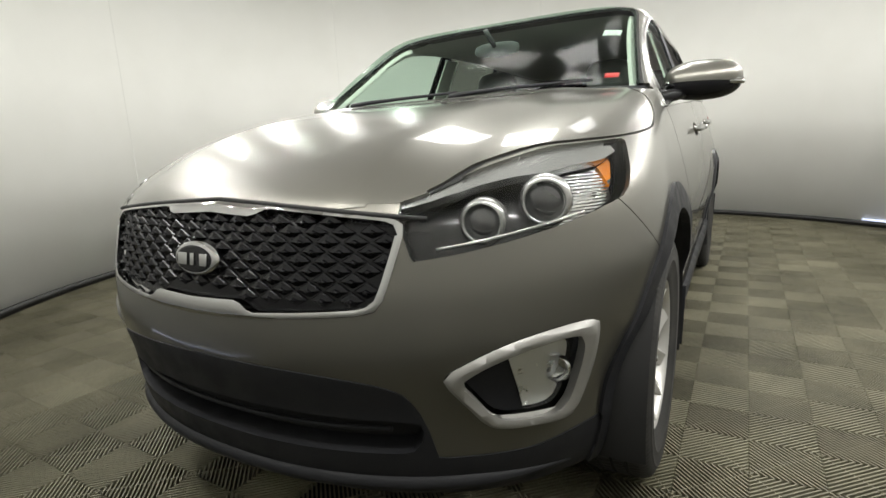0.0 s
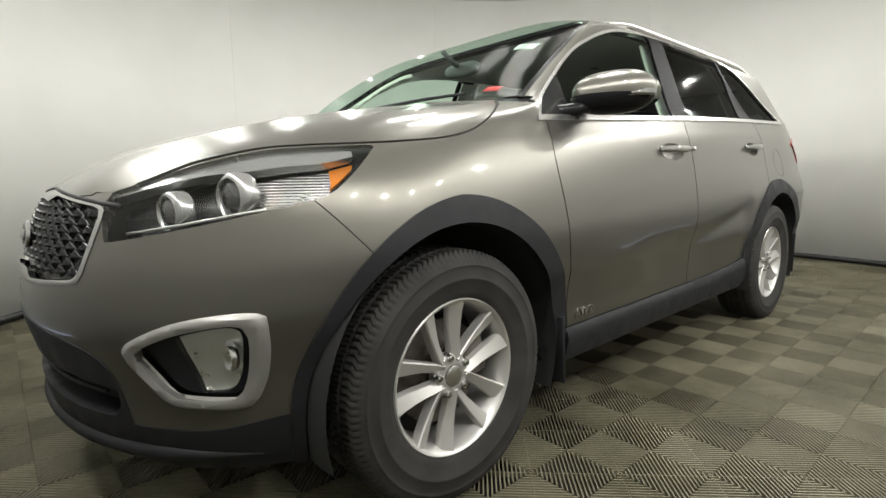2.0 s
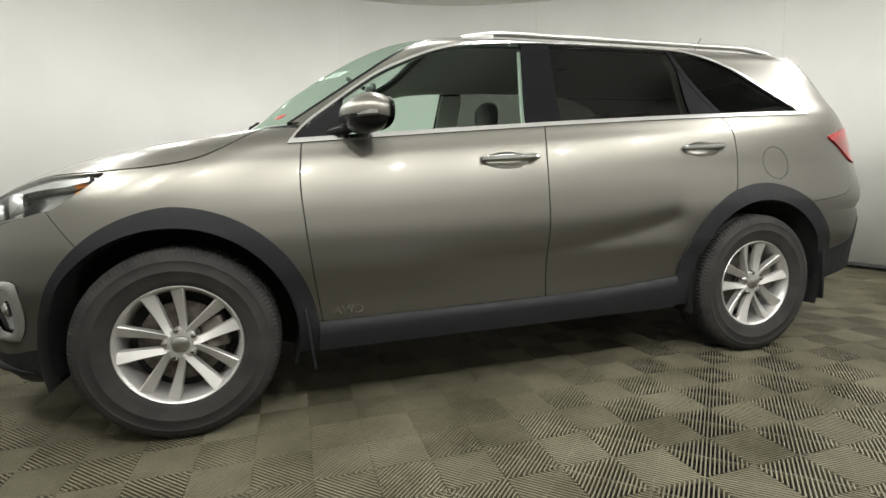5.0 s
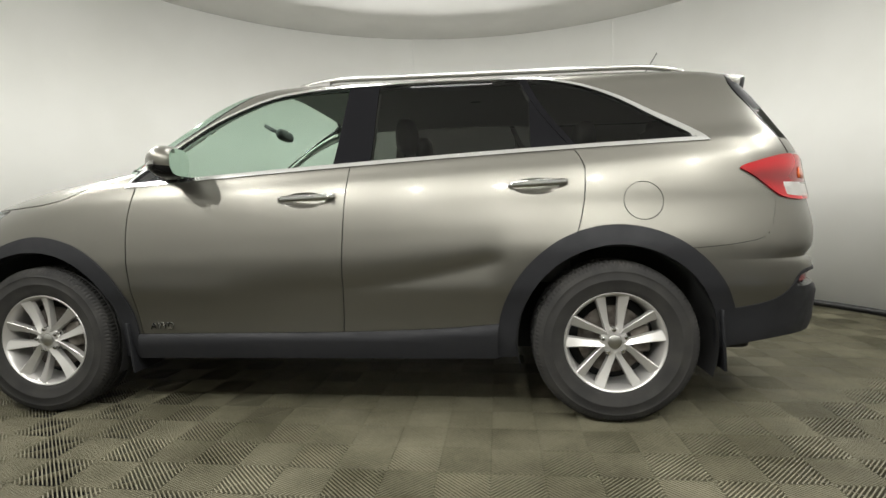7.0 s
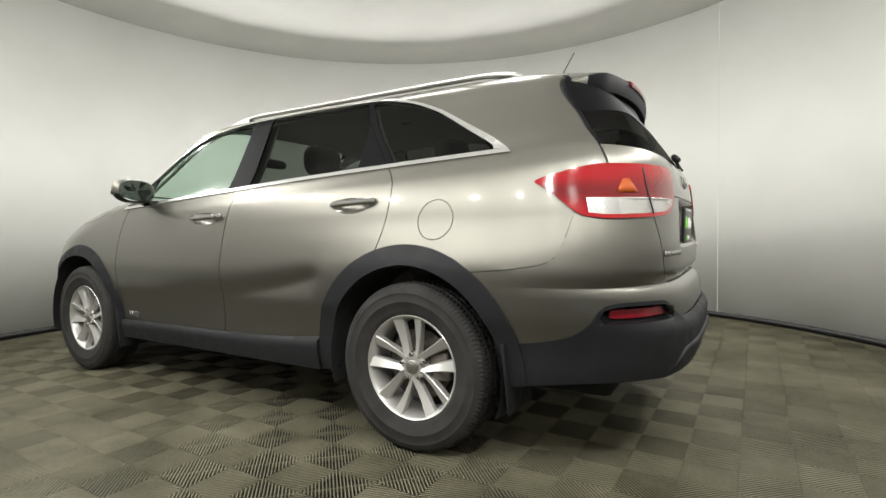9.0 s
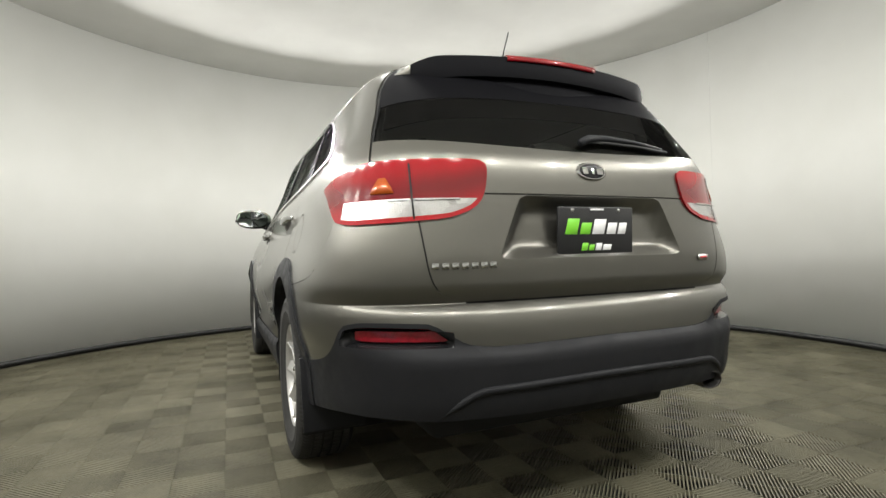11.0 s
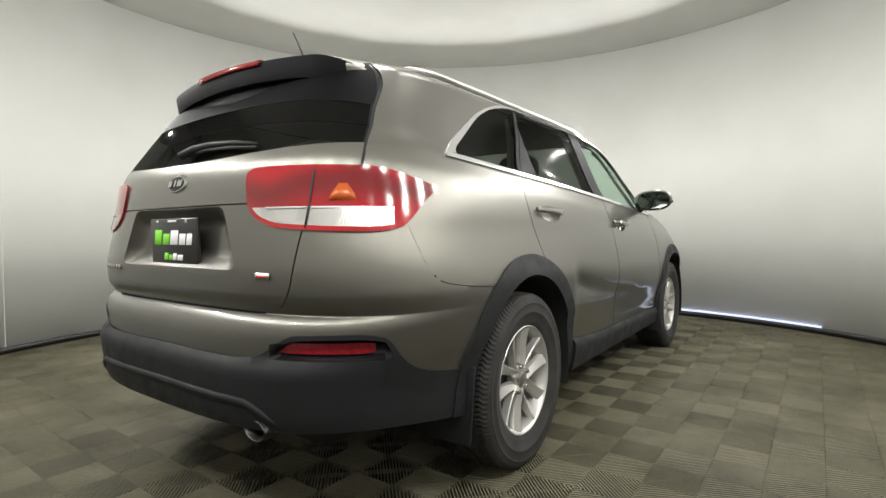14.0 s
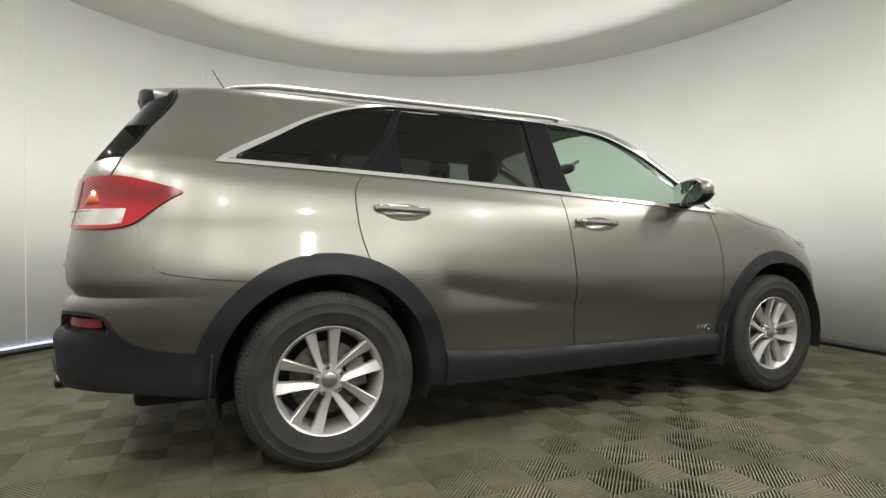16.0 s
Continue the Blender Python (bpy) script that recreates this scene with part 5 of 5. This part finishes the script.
def headrest(st, x, y, z):
    bm = blob((x, y, z), (.055, .135, .095), 18, 12, 3.2)
    part("headrest", bm, LEATHER, st)
    for k in (-.05, .05):
        bm = bmesh.new()
        tube(bm, [(x - .02, y + k, z - .18), (x, y + k, z - .05)], .006, 6)
        part("headrest_post", bm, CHROME, st)


for y in (-.37, .37):
    st = seat(.05, y, .50, 1.30)
    headrest(st, .385, y, 1.385)
bench = seat(1.02, 0, 1.28, 1.24)
for y in (-.42, 0, .42):
    headrest(bench, 1.335, y, 1.33 if y else 1.28)
bm = blob((-.47, 0, 1.475), (.022, .120, .036), 20, 12, 3.0)
rv = part("rear_view_mirror", bm, TRIM_IN, car, "black rear-view mirror")
bm = bmesh.new()
tube(bm, [(-.50, 0, 1.49), (-.56, 0, 1.52), (-.60, 0, 1.545)], .012, 8)
part("mirror_stem", bm, TRIM_IN, rv)


def on_screen(y0, y1, z0, z1, inward, mat, name, label):
    bm = bmesh.new()
    quad_strip(bm, [[(nose_at(y0 + (y1 - y0) * i / 4, z) + inward, y0 + (y1 - y0) * i / 4, z) for i in range(5)] for z in (z0, (z0 + z1) / 2, z1)])
    return part(name, thicken(bm, .001), mat, car, label)


note = on_screen(-.645, -.585, 1.418, 1.445, .012, WHITE, "windscreen_sticker", "small white sticker")
for z in (1.424, 1.432, 1.439):
    bm = bmesh.new()
    quad_strip(bm, [[(nose_at(y, z + d) + .0095, y, z + d) for y in (-.635, -.615, -.595)] for d in (0, .003)])
    part("print_bar", bm, TRIM_IN, note)
on_screen(-.69, -.645, 1.232, 1.250, .02, RED, "windscreen_tag", "small red tag")


# ---- floor of ribbed plastic tiles ----
CELL = .197
FLOOR_TURN = radians(-.75)
FLOOR_SHIFT = Vector((.058, -.0065, 0))
RIB = material("taupe_tile_plastic", (.15, .135, .11), .50, Specular_IOR_Level=.28)


def rib_material():
    m = RIB
    shader = m.node_tree.nodes["Principled BSDF"]
    info = node(m, "ShaderNodeObjectInfo")
    tc = node(m, "ShaderNodeTexCoord")
    geo = node(m, "ShaderNodeNewGeometry")
    tex = node(m, "ShaderNodeTexNoise", Scale=2.2, Detail=6.0, Roughness=.65)
    fine = node(m, "ShaderNodeTexNoise", Scale=55.0, Detail=3.0)
    link(m, geo, "Position", tex, "Vector")
    link(m, geo, "Position", fine, "Vector")
    ramp = node(m, "ShaderNodeValToRGB")
    ramp.color_ramp.elements[0].position, ramp.color_ramp.elements[1].position = .30, .72
    ramp.color_ramp.elements[0].color = (.092, .086, .056, 1)
    ramp.color_ramp.elements[1].color = (.220, .206, .144, 1)
    add = node(m, "ShaderNodeMath")
    add.operation = "MULTIPLY_ADD"
    link(m, info, "Random", add, 0)
    add.inputs[1].default_value = .16
    link(m, tex, "Fac", add, 2)
    sub = node(m, "ShaderNodeMath")
    sub.operation = "MULTIPLY_ADD"
    link(m, fine, "Fac", sub, 0)
    sub.inputs[1].default_value = .22
    link(m, add, "Value", sub, 2)
    off = node(m, "ShaderNodeMath")
    off.operation = "SUBTRACT"
    link(m, sub, "Value", off, 0)
    off.inputs[1].default_value = .19
    link(m, off, "Value", ramp, "Fac")
    link(m, ramp, "Color", shader, "Base Color")
    rough = node(m, "ShaderNodeMapRange", From_Min=.3, From_Max=.7, To_Min=.40, To_Max=.62)
    link(m, tex, "Fac", rough, "Value")
    link(m, rough, "Result", shader, "Roughness")


rib_material()


def tile_data(test=None):
    """Ribs of one tile of two by two cells, as vertices and faces about the tile's centre."""
    verts, faces = [], []

    def rib(c, d, half, w, z0, z1):
        n = Vector((-d.y, d.x, 0))
        if test:
            inside = [s for s in np.linspace(-1, 1, 15) if test(c + d * (half * s))]
            if len(inside) < 2:
                return
            c, half = c + d * (half * (inside[0] + inside[-1]) / 2), half * (inside[-1] - inside[0]) / 2
        i = len(verts)
        for z, k in ((z0, 1.0), (z1, .97)):
            for a, b in ((-1, -1), (1, -1), (1, 1), (-1, 1)):
                p = c + d * (half * a) + n * (w * k * b)
                verts.append((p.x, p.y, z))
        faces.extend(((i + 4, i + 5, i + 6, i + 7), (i, i + 1, i + 5, i + 4), (i + 1, i + 2, i + 6, i + 5), (i + 2, i + 3, i + 7, i + 6), (i + 3, i, i + 4, i + 7)))

    h = CELL / 2
    for cx in (0, 1):
        for cy in (0, 1):
            c = Vector(((cx - .5) * CELL, (cy - .5) * CELL, 0))
            k = -1 if (cx + cy) % 2 else 1
            d = Vector((1, k, 0)).normalized()
            n = Vector((-d.y, d.x, 0))
            count = 21
            reach = h * math.sqrt(2)
            for i in range(count):
                o = -reach + 2 * reach * (i + .5) / count
                rib(c + n * o, d, reach - abs(o) + .0018, .0025, -.019, 0)
            rib(c, n, reach - .003, .0022, -.020, -.003)
    return verts, faces


def build_floor():
    bm = bmesh.new()
    bmesh.ops.create_circle(bm, cap_ends=True, segments=96, radius=ROOM_R + .04, matrix=Matrix.Translation(ROOM + Vector((0, 0, -.020))))
    floor = part("floor", bm, FLOOR_UNDER, None, smooth=False)
    tagged(floor, "taupe ribbed plastic floor tiles in a checker of diagonals", "floor", kind="structure")
    turn = Matrix.Rotation(FLOOR_TURN, 4, "Z")
    verts, faces = tile_data()
    me = bpy.data.meshes.new("floor_tile")
    me.from_pydata(verts, [], faces)
    me.materials.append(RIB)
    all_v, all_f = [], []
    size = 2 * CELL
    n = 14
    whole = []
    for i in range(-n, n + 1):
        for j in range(-n, n + 1):
            p = turn @ (FLOOR_SHIFT + Vector((i * size, j * size, 0)))
            r = (p - ROOM).length
            if r < ROOM_R - .29:
                whole.append((r, p))
            elif r < ROOM_R + .28:
                inv = turn.to_3x3()
                v, f = tile_data(lambda q, p=p: (p + inv @ q - ROOM).length < ROOM_R - .003)
                k = len(all_v)
                all_v.extend(tuple(p + inv @ Vector(q)) for q in v)
                all_f.extend(tuple(k + a for a in face) for face in f)
    for r, p in whole:
        ob = new("floor_tile", me)
        ob.matrix_basis = Matrix.Translation(p) @ turn
        ob.parent = floor
    edge = bpy.data.meshes.new("floor_tile_edge")
    edge.from_pydata(all_v, [], all_f)
    edge.materials.append(RIB)
    ob = new("floor_tile_edge", edge)
    ob.parent = floor
    ob["kind"] = "stuff"


build_floor()
